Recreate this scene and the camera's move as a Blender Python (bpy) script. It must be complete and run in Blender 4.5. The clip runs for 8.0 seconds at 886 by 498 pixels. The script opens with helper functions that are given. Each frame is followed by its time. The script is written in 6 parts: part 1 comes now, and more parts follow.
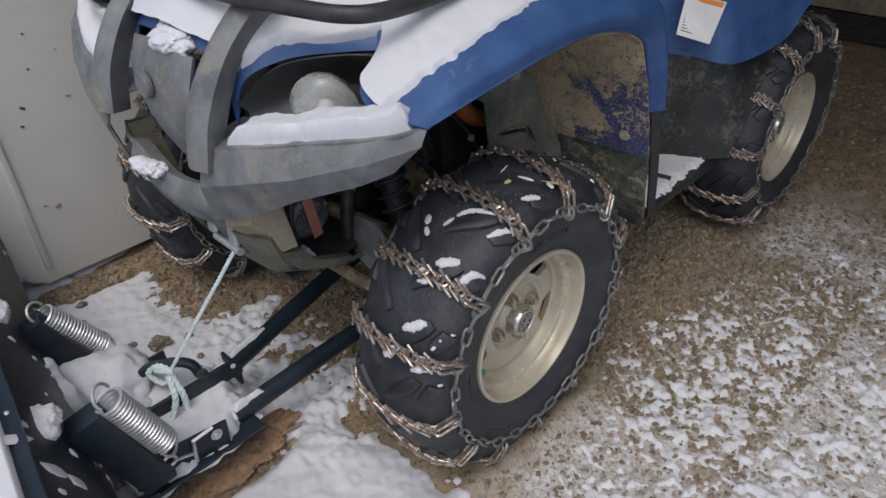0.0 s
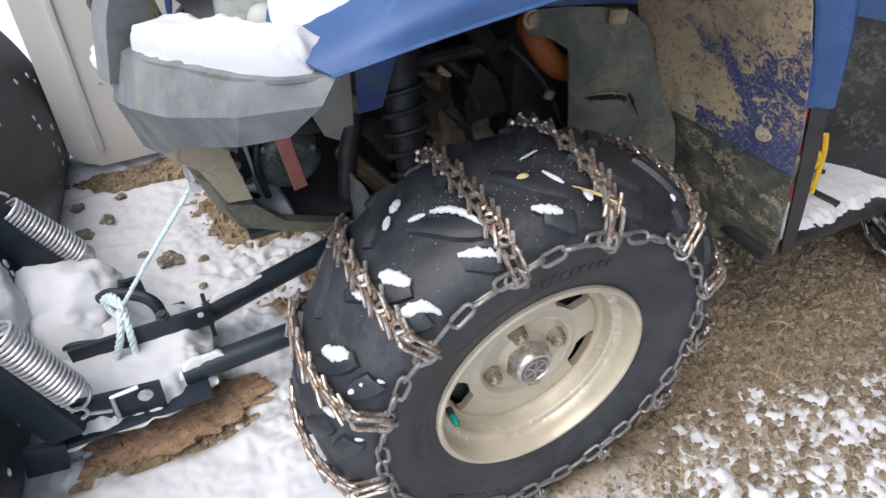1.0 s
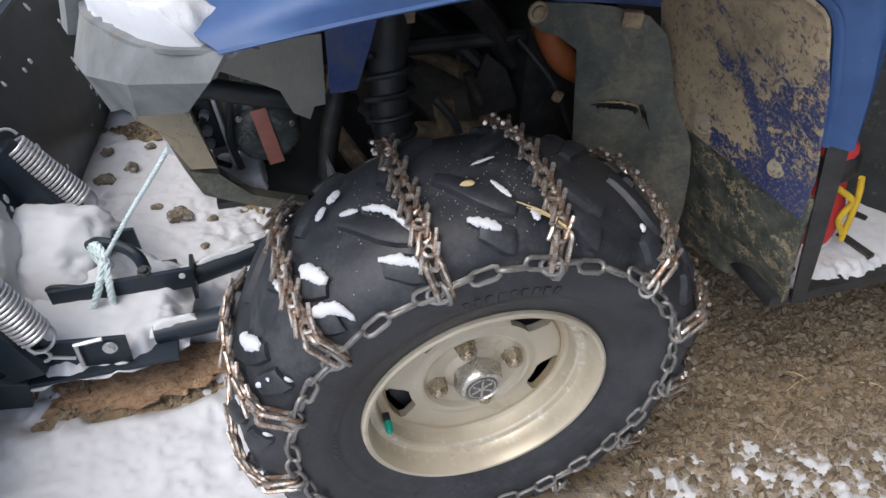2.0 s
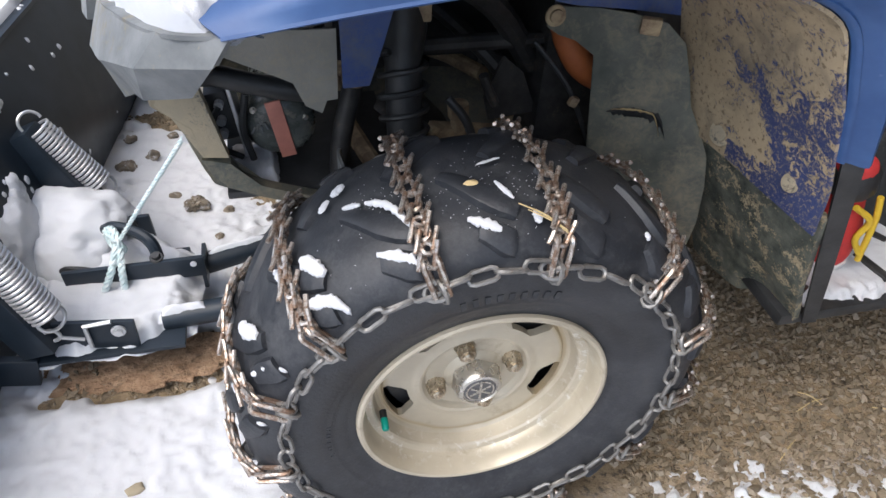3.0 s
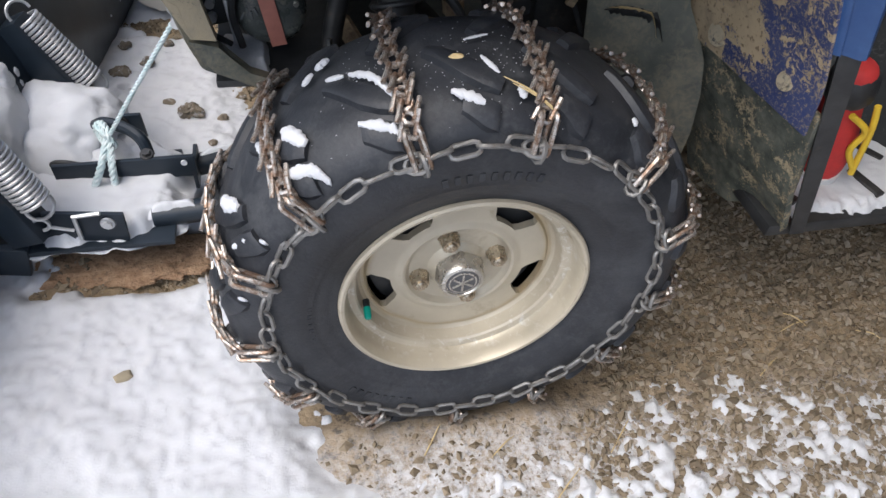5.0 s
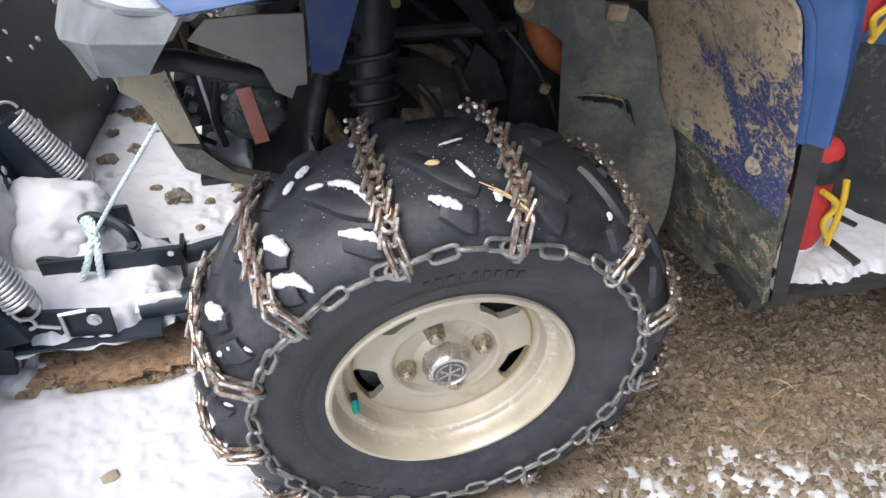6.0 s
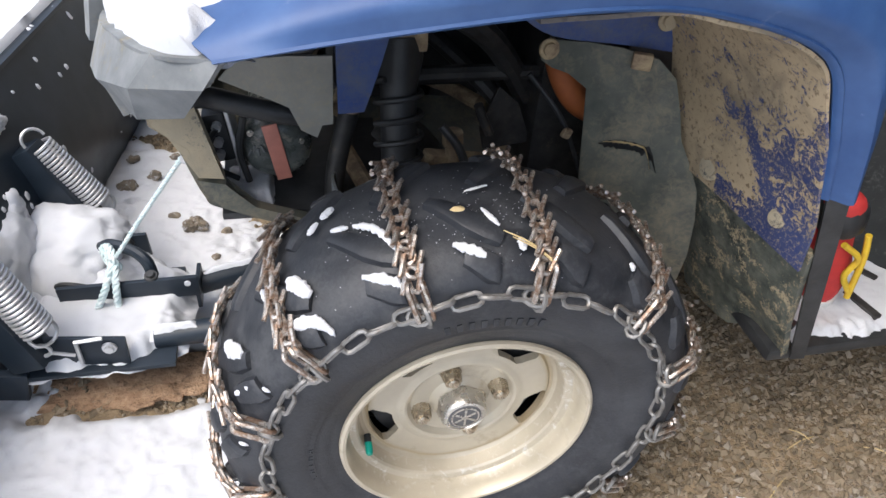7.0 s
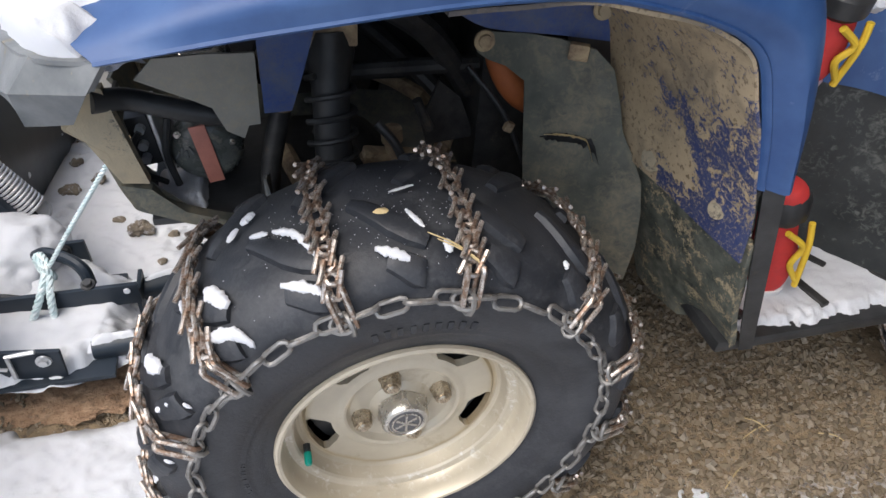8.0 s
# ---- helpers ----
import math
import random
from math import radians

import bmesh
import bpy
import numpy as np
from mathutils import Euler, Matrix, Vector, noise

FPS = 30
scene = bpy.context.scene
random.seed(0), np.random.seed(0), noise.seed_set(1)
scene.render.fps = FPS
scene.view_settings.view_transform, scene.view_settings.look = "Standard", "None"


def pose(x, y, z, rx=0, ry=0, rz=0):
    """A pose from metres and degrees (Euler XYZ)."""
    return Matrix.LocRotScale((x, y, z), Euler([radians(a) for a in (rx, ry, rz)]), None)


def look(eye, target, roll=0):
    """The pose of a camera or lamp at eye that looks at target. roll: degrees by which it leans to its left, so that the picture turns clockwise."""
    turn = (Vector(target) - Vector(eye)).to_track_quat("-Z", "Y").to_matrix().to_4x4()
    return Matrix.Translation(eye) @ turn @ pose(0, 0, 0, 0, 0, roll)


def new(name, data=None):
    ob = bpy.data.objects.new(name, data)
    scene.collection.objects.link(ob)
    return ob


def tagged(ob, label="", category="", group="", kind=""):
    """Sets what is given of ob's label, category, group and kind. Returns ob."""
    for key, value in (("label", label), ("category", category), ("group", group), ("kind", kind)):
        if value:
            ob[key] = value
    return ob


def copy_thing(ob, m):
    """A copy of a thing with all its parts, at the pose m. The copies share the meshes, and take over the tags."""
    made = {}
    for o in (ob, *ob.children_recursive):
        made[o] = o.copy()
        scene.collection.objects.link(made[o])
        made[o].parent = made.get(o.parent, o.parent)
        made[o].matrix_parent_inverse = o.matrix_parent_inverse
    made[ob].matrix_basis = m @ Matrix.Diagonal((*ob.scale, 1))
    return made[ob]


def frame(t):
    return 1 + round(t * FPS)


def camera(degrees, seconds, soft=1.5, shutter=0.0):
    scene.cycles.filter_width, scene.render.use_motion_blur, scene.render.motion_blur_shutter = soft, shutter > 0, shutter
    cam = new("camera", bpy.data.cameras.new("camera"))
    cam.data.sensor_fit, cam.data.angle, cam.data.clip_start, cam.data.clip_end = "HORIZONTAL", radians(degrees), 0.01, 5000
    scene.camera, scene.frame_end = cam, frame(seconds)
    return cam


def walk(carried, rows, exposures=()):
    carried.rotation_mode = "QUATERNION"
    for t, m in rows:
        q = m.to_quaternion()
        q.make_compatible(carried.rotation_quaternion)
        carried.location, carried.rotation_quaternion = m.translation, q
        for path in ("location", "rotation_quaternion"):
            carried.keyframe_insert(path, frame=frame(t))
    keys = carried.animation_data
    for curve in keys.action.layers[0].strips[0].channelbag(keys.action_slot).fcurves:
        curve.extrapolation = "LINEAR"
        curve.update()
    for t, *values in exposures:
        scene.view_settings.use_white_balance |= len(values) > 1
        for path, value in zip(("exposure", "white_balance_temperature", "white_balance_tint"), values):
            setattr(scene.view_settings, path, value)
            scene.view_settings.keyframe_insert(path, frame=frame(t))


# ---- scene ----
cam = camera(65.5, 8.0)
PATH = [
    (0, (-0.813, -0.553, 1.156), (0.35, 0.614, 0.022), -1.6),
    (0.2, (-0.725, -0.521, 1.124), (0.427, 0.64, -0.028), 2.0),
    (0.5, (-0.593, -0.461, 1.094), (0.515, 0.66, -0.137), 4.3),
    (0.7, (-0.5, -0.433, 1.068), (0.494, 0.733, -0.216), 2.7),
    (0.9, (-0.423, -0.442, 1.032), (0.322, 0.906, -0.247), -0.8),
    (1, (-0.386, -0.439, 1.024), (0.3, 0.921, -0.272), 0.3),
    (1.5, (-0.306, -0.448, 1.019), (0.296, 0.916, -0.315), 2.7),
    (1.7, (-0.267, -0.442, 1.015), (0.253, 0.952, -0.321), 1.8),
    (2.8, (-0.198, -0.438, 1.004), (0.224, 0.972, -0.35), 4.2),
    (3, (-0.203, -0.447, 1.005), (0.207, 0.983, -0.331), 4.0),
    (3.5, (-0.205, -0.456, 1.003), (0.181, 0.982, -0.332), 3.9),
    (4, (-0.214, -0.466, 0.989), (0.144, 0.944, -0.384), 4.1),
    (4.5, (-0.211, -0.489, 0.96), (0.161, 0.86, -0.469), 6.3),
    (4.7, (-0.202, -0.5, 0.946), (0.175, 0.823, -0.506), 6.3),
    (5.8, (-0.176, -0.486, 0.99), (0.235, 0.924, -0.368), 5.5),
    (6, (-0.175, -0.474, 0.995), (0.249, 0.955, -0.339), 4.1),
    (6.5, (-0.186, -0.461, 1.005), (0.216, 1.023, -0.274), 4.8),
    (7, (-0.188, -0.459, 1.008), (0.222, 1.028, -0.266), 5.2),
    (7.5, (-0.189, -0.464, 0.998), (0.228, 0.994, -0.305), 6.2),
    (8, (-0.131, -0.444, 1.003), (0.339, 1.012, -0.285), 5.1),
]
walk(cam, [(t, look(eye, target, roll)) for t, eye, target, roll in PATH], [(0.0, -0.58, 5880, 8), (0.5, 0.20, 5880, 8), (1.0, 0.36, 5880, 8), (1.5, 0.04, 5880, 8), (3.0, 0.42, 5880, 8), (3.5, 0.44, 5880, 8), (4.0, 0.23, 5880, 8), (4.5, 0.06, 5880, 8), (6.0, 0.60, 5880, 8), (6.5, 0.68, 5980, 8), (7.0, 0.60, 5980, 8), (7.5, 0.48, 5980, 8), (8.0, 0.34, 5980, 8)])

# ---- world and light ----
world = bpy.data.worlds.new("world")
scene.world = world
world.use_nodes = True
wn = world.node_tree
sky = wn.nodes.new("ShaderNodeTexSky")
sky.sky_type = "NISHITA"
sky.sun_disc = False
sky.sun_elevation, sky.sun_rotation = radians(62), radians(242)
sky.air_density, sky.dust_density, sky.ozone_density = 1.0, 6.0, 0.5
wn.nodes["Background"].inputs["Strength"].default_value = 0.21
wn.links.new(sky.outputs[0], wn.nodes["Background"].inputs[0])
sun = new("sun", bpy.data.lights.new("sun", "SUN"))
sun.data.energy, sun.data.angle, sun.data.color = 0.75, radians(60), (1.0, 0.98, 0.96)
sun.matrix_world = look((-1.9, -2.2, 3.2), (0, 0, 0))

# ---- materials ----
def material(name, rough=0.6, metal=0.0):
    m = bpy.data.materials.new(name)
    m.use_nodes = True
    t = m.node_tree
    b = t.nodes["Principled BSDF"]
    b.inputs["Roughness"].default_value = rough
    b.inputs["Metallic"].default_value = metal
    return m, t, b

def coords(t, scale=1.0):
    c = t.nodes.new("ShaderNodeTexCoord")
    return c.outputs["Object"]

def noise_tex(t, scale, detail=4.0, rough=0.55, vec=None, distort=0.0):
    n = t.nodes.new("ShaderNodeTexNoise")
    n.inputs["Scale"].default_value = scale
    n.inputs["Detail"].default_value = detail
    n.inputs["Roughness"].default_value = rough
    n.inputs["Distortion"].default_value = distort
    t.links.new(vec if vec is not None else coords(t), n.inputs["Vector"])
    return n.outputs[0]

def ramp(t, fac, stops):
    r = t.nodes.new("ShaderNodeValToRGB")
    e = r.color_ramp.elements
    while len(e) < len(stops):
        e.new(0.5)
    for el, (p, c) in zip(e, stops):
        el.position = p
        el.color = (*c, 1) if len(c) == 3 else c
    t.links.new(fac, r.inputs[0])
    return r.outputs[0]

def grey(v):
    return (v, v, v)

def mix(t, fac, a, b):
    n = t.nodes.new("ShaderNodeMix")
    n.data_type = "RGBA"
    if isinstance(fac, float):
        n.inputs[0].default_value = fac
    else:
        t.links.new(fac, n.inputs[0])
    for k, v in ((6, a), (7, b)):
        if isinstance(v, tuple):
            n.inputs[k].default_value = (*v, 1)
        else:
            t.links.new(v, n.inputs[k])
    return n.outputs[2]

def bump(t, b, height, strength=0.4, dist=0.002):
    n = t.nodes.new("ShaderNodeBump")
    n.inputs["Strength"].default_value = strength
    n.inputs["Distance"].default_value = dist
    t.links.new(height, n.inputs["Height"])
    t.links.new(n.outputs[0], b.inputs["Normal"])

def surface(name, c1, c2, scale=30.0, rough=(0.5, 0.7), metal=0.0, dirt=None, dirt_at=0.6, dirt_scale=9.0, dirt_soft=0.08,
            bump_scale=250.0, bump_strength=0.25, bump_dist=0.001, dirt_rough=0.9, specks=None, dirt_fine=False):
    """Two colours mixed by noise, an optional second layer of dried dirt with hard-edged patches, and a fine relief."""
    m, t, b = material(name, rough[0], metal)
    col = mix(t, ramp(t, noise_tex(t, scale, 6.0, 0.6), [(0.35, grey(0)), (0.68, grey(1))]), c1, c2)
    r = t.nodes.new("ShaderNodeMapRange")
    t.links.new(noise_tex(t, scale * 2.3, 5.0), r.inputs[0])
    r.inputs[3].default_value, r.inputs[4].default_value = rough
    rr = r.outputs[0]
    if dirt:
        field = noise_tex(t, dirt_scale, 9.0, 0.68, distort=0.4)
        if dirt_fine:
            field = mix(t, 0.42, field, noise_tex(t, dirt_scale * 9, 6.0, 0.7, distort=0.8))
        mask = ramp(t, field, [(dirt_at - dirt_soft, grey(0)), (dirt_at + dirt_soft, grey(1))])
        dcol = mix(t, noise_tex(t, dirt_scale * 7, 5.0), tuple(0.75 * v for v in dirt), tuple(min(1, 1.2 * v) for v in dirt))
        col = mix(t, mask, col, dcol)
        rr = mix(t, mask, rr, grey(dirt_rough))
    if specks:
        sm = ramp(t, noise_tex(t, 190.0, 2.0, 0.5), [(0.70, grey(0)), (0.73, grey(1))])
        col = mix(t, sm, col, specks)
    t.links.new(col, b.inputs["Base Color"])
    t.links.new(rr, b.inputs["Roughness"])
    bump(t, b, noise_tex(t, bump_scale, 5.0, 0.6), bump_strength, bump_dist)
    return m

M_BLUE = surface("blue_plastic", (0.024, 0.064, 0.185), (0.046, 0.102, 0.245), 14, (0.42, 0.60), bump_strength=0.08, dirt=(0.13, 0.17, 0.30), dirt_at=0.66, dirt_scale=22, dirt_soft=0.05, dirt_rough=0.6)
def liner_material():
    """Blue plastic under splashed mud: a thick crust above and inwards, broken into flakes where boots rub it low and outside."""
    m, t, b = material("muddy_blue_plastic", 0.6)
    sep = t.nodes.new("ShaderNodeSeparateXYZ")
    t.links.new(coords(t), sep.inputs[0])
    def part_of(out, a, b_, hi):
        n = t.nodes.new("ShaderNodeMapRange")
        n.interpolation_type = "SMOOTHSTEP"
        t.links.new(out, n.inputs[0])
        n.inputs[1].default_value, n.inputs[2].default_value, n.inputs[4].default_value = a, b_, hi
        return n.outputs[0]
    def op(kind, a, b_):
        n = t.nodes.new("ShaderNodeMath")
        n.operation = kind
        t.links.new(a, n.inputs[0])
        t.links.new(b_, n.inputs[1])
        return n.outputs[0]
    def scaled(sock, k, plus=0.0):
        n = t.nodes.new("ShaderNodeMath")
        n.operation = "MULTIPLY_ADD"
        t.links.new(sock, n.inputs[0])
        n.inputs[1].default_value, n.inputs[2].default_value = k, plus
        return n.outputs[0]
    # rubbed outside and low, along an upright stripe, and on a strap across the bottom
    worn = op("MULTIPLY", part_of(sep.outputs[1], 0.19, 0.11, 0.085), part_of(sep.outputs[2], 0.72, 0.65, 1.0))
    off = t.nodes.new("ShaderNodeMath")
    off.operation = "ABSOLUTE"
    t.links.new(op("ADD", sep.outputs[1], scaled(sep.outputs[2], -0.56, 0.178)), off.inputs[0])
    worn = op("ADD", worn, op("MULTIPLY", part_of(off.outputs[0], 0.018, 0.003, 0.070), part_of(sep.outputs[2], 0.735, 0.70, 1.0)))
    strap = op("MULTIPLY", part_of(op("ADD", sep.outputs[2], scaled(sep.outputs[1], 0.10, 0.0)), 0.548, 0.536, 0.125), part_of(sep.outputs[1], 0.222, 0.214, 1.0))
    worn = op("ADD", worn, strap)
    flakes = mix(t, 0.52, noise_tex(t, 15, 8.0, 0.64, distort=1.4), noise_tex(t, 62, 8.0, 0.75, distort=2.2))
    flakes = op("SUBTRACT", flakes, worn)
    mask = ramp(t, flakes, [(0.415, grey(0)), (0.435, grey(1))])
    mud = mix(t, noise_tex(t, 22, 6.0, 0.65), (0.31, 0.245, 0.152), (0.50, 0.395, 0.252))
    mud = mix(t, ramp(t, noise_tex(t, 160, 4.0), [(0.56, grey(0)), (0.66, grey(1))]), mud, (0.21, 0.16, 0.10))
    mud = mix(t, ramp(t, noise_tex(t, 11, 6.0, 0.6, distort=0.8), [(0.50, grey(0)), (0.68, grey(0.65))]), mud, (0.13, 0.115, 0.09))
    # the crust colour goes to dark blue-grey as x falls from 0.17 to 0.10
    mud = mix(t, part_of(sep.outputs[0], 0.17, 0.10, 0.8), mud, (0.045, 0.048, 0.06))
    blue = mix(t, noise_tex(t, 60, 6.0, 0.7), (0.016, 0.038, 0.16), (0.075, 0.085, 0.14))
    blue = mix(t, ramp(t, noise_tex(t, 210, 5.0, 0.7, distort=0.7), [(0.53, grey(0)), (0.60, grey(0.8))]), blue, (0.30, 0.24, 0.155))
    t.links.new(mix(t, mask, blue, mud), b.inputs["Base Color"])
    t.links.new(mix(t, mask, grey(0.5), grey(0.92)), b.inputs["Roughness"])
    bump(t, b, mix(t, 0.5, mask, noise_tex(t, 180, 5.0)), 0.6, 0.0016)
    return m
M_BLUEMUD = liner_material()
M_BLUEDUST = surface("dusty_blue_plastic", (0.02, 0.05, 0.20), (0.05, 0.085, 0.21), 30, (0.45, 0.65), dirt=(0.13, 0.13, 0.13), dirt_at=0.60, dirt_scale=26, dirt_soft=0.16, dirt_fine=True)
M_GREY = surface("weathered_grey_plastic", (0.095, 0.103, 0.107), (0.20, 0.21, 0.21), 16, (0.45, 0.65), dirt=(0.25, 0.225, 0.165), dirt_at=0.585, dirt_scale=13, dirt_soft=0.05, bump_strength=0.3, dirt_fine=True)
M_WINCH = surface("dusty_winch_housing", (0.03, 0.036, 0.034), (0.11, 0.12, 0.11), 18, (0.18, 0.36), dirt=(0.24, 0.21, 0.16), dirt_at=0.60, dirt_scale=25, dirt_fine=True)
M_TAN = surface("mud_coated_plastic", (0.40, 0.33, 0.215), (0.27, 0.24, 0.175), 16, (0.7, 0.9), dirt=(0.09, 0.09, 0.085), dirt_at=0.575, dirt_scale=24, dirt_soft=0.04, bump_strength=0.7, dirt_fine=True)
M_FLAP = surface("dirty_rubber_guard", (0.045, 0.055, 0.048), (0.165, 0.17, 0.137), 28, (0.45, 0.7), dirt=(0.36, 0.30, 0.19), dirt_at=0.548, dirt_scale=30, dirt_soft=0.022, bump_strength=0.5, dirt_fine=True)
M_GUARD = surface("dark_green_grey_guard", (0.048, 0.056, 0.048), (0.125, 0.128, 0.105), 11, (0.38, 0.6), dirt=(0.26, 0.22, 0.15), dirt_at=0.585, dirt_scale=9, dirt_soft=0.12, bump_strength=0.5, dirt_fine=True)
M_BRACKET = surface("dusty_grey_bracket", (0.20, 0.198, 0.18), (0.30, 0.29, 0.25), 9, (0.5, 0.7), dirt=(0.36, 0.31, 0.22), dirt_at=0.60, dirt_scale=16, dirt_soft=0.12, bump_strength=0.3, dirt_fine=True)
M_BLACK = surface("black_plastic", (0.016, 0.017, 0.018), (0.036, 0.037, 0.038), 25, (0.35, 0.6), dirt=(0.12, 0.10, 0.075), dirt_at=0.70, dirt_scale=18)
M_COVER = surface("scuffed_black_cover", (0.008, 0.010, 0.010), (0.028, 0.031, 0.030), 12, (0.3, 0.55), dirt=(0.13, 0.135, 0.12), dirt_at=0.575, dirt_scale=9, dirt_soft=0.05, dirt_fine=True)
M_ENGINE = surface("oily_engine_metal", (0.020, 0.020, 0.021), (0.055, 0.053, 0.050), 30, (0.35, 0.6), 0.2, dirt=(0.17, 0.135, 0.09), dirt_at=0.63, dirt_scale=22, dirt_fine=True)
M_RUST = surface("muddy_rusty_steel", (0.27, 0.20, 0.125), (0.15, 0.10, 0.065), 35, (0.7, 0.9), dirt=(0.42, 0.33, 0.20), dirt_at=0.55, dirt_scale=30)
M_ORANGE = surface("heat_rusted_pipe", (0.42, 0.125, 0.03), (0.30, 0.085, 0.03), 25, (0.6, 0.8))
M_TYRE = surface("tyre_rubber", (0.016, 0.018, 0.022), (0.034, 0.037, 0.044), 7, (0.36, 0.56), dirt=(0.085, 0.088, 0.092), dirt_at=0.62, dirt_scale=16, dirt_soft=0.15, bump_strength=0.5, dirt_fine=True)
def rim_material():
    """Aged champagne wheel paint, with a yellow-brown tide mark where the disc meets the barrel and pale scuffs on the barrel."""
    m = surface("aged_wheel_paint", (0.43, 0.385, 0.295), (0.53, 0.48, 0.375), 12, (0.30, 0.46), 0.22, dirt=(0.30, 0.235, 0.14), dirt_at=0.70, dirt_scale=15, dirt_soft=0.10, bump_strength=0.08)
    t = m.node_tree
    b = t.nodes["Principled BSDF"]
    paint = b.inputs["Base Color"].links[0].from_socket
    flat = t.nodes.new("ShaderNodeVectorMath")
    flat.operation = "MULTIPLY"
    flat.inputs[1].default_value = (1, 0, 1)
    t.links.new(coords(t), flat.inputs[0])
    far = t.nodes.new("ShaderNodeVectorMath")
    far.operation = "LENGTH"
    t.links.new(flat.outputs[0], far.inputs[0])
    wob = t.nodes.new("ShaderNodeMath")
    wob.operation = "MULTIPLY_ADD"
    t.links.new(noise_tex(t, 26, 4.0), wob.inputs[0])
    wob.inputs[1].default_value = 0.010
    t.links.new(far.outputs["Value"], wob.inputs[2])
    ring = ramp(t, wob.outputs[0], [(0.1195, grey(0)), (0.1235, grey(0.75)), (0.128, grey(0.55)), (0.134, grey(0))])
    paint = mix(t, ring, paint, (0.36, 0.265, 0.13))
    barrel = ramp(t, far.outputs["Value"], [(0.130, grey(0)), (0.136, grey(1)), (0.146, grey(1)), (0.150, grey(0))])
    scuff = ramp(t, noise_tex(t, 75, 7.0, 0.7, distort=0.6), [(0.55, grey(0)), (0.62, grey(0.7))])
    both = t.nodes.new("ShaderNodeMath")
    both.operation = "MULTIPLY"
    t.links.new(barrel, both.inputs[0])
    t.links.new(scuff, both.inputs[1])
    t.links.new(mix(t, both.outputs[0], paint, (0.66, 0.65, 0.61)), b.inputs["Base Color"])
    return m
M_RIM = rim_material()
M_CHROME = surface("worn_chrome", (0.62, 0.60, 0.55), (0.48, 0.46, 0.42), 40, (0.18, 0.38), 0.85, dirt=(0.22, 0.15, 0.08), dirt_at=0.72, dirt_scale=70)
M_NUT = surface("bronzed_wheel_nut", (0.50, 0.44, 0.34), (0.34, 0.28, 0.20), 60, (0.2, 0.36), 0.85, dirt=(0.16, 0.11, 0.06), dirt_at=0.60, dirt_scale=80)
M_LINK = surface("galvanised_chain_steel", (0.27, 0.265, 0.255), (0.165, 0.16, 0.15), 60, (0.34, 0.58), 0.55, dirt=(0.20, 0.13, 0.08), dirt_at=0.66, dirt_scale=60)
M_RLINK = surface("rusty_chain_steel", (0.25, 0.170, 0.120), (0.135, 0.085, 0.055), 60, (0.3, 0.55), 0.65, dirt=(0.52, 0.49, 0.45), dirt_at=0.52, dirt_scale=80, dirt_rough=0.26)
M_PLOW = surface("black_painted_steel", (0.009, 0.015, 0.022), (0.019, 0.028, 0.040), 10, (0.32, 0.5), dirt=(0.06, 0.055, 0.05), dirt_at=0.72, dirt_scale=20, bump_strength=0.1)
M_ZINC = surface("zinc_spring_steel", (0.62, 0.63, 0.64), (0.50, 0.505, 0.51), 50, (0.25, 0.42), 0.55)
M_CREAM = surface("scuffed_cream_paint", (0.56, 0.54, 0.49), (0.62, 0.60, 0.545), 3, (0.4, 0.6), dirt=(0.36, 0.33, 0.28), dirt_at=0.73, dirt_scale=7, dirt_soft=0.07, bump_strength=0.1)
M_RED = surface("red_nylon", (0.55, 0.035, 0.03), (0.42, 0.03, 0.03), 40, (0.6, 0.8))
M_REDTAPE = surface("faded_red_label", (0.48, 0.19, 0.14), (0.38, 0.15, 0.11), 40, (0.5, 0.7))
M_YELLOW = surface("yellow_cord", (0.75, 0.52, 0.03), (0.65, 0.42, 0.03), 60, (0.6, 0.8))
M_GREENCAP = surface("green_valve_cap", (0.0, 0.32, 0.22), (0.0, 0.26, 0.2), 40, (0.35, 0.5))
M_LABEL = surface("white_label", (0.72, 0.72, 0.70), (0.66, 0.66, 0.64), 30, (0.4, 0.5))
M_INK = surface("label_ink", (0.08, 0.08, 0.085), (0.11, 0.11, 0.11), 30, (0.5, 0.6))
M_AMBER = surface("orange_print", (0.75, 0.26, 0.05), (0.7, 0.22, 0.05), 30, (0.45, 0.55))
M_TWINE = surface("frosted_twine", (0.70, 0.75, 0.74), (0.42, 0.56, 0.56), 90, (0.8, 0.95), bump_scale=600, bump_strength=0.6)
M_STRAW = surface("dry_straw", (0.50, 0.38, 0.18), (0.60, 0.48, 0.26), 60, (0.7, 0.9))
M_WOOD = surface("brown_board", (0.30, 0.20, 0.10), (0.38, 0.26, 0.13), 8, (0.6, 0.8), dirt=(0.2, 0.14, 0.08), dirt_at=0.66, dirt_scale=9)

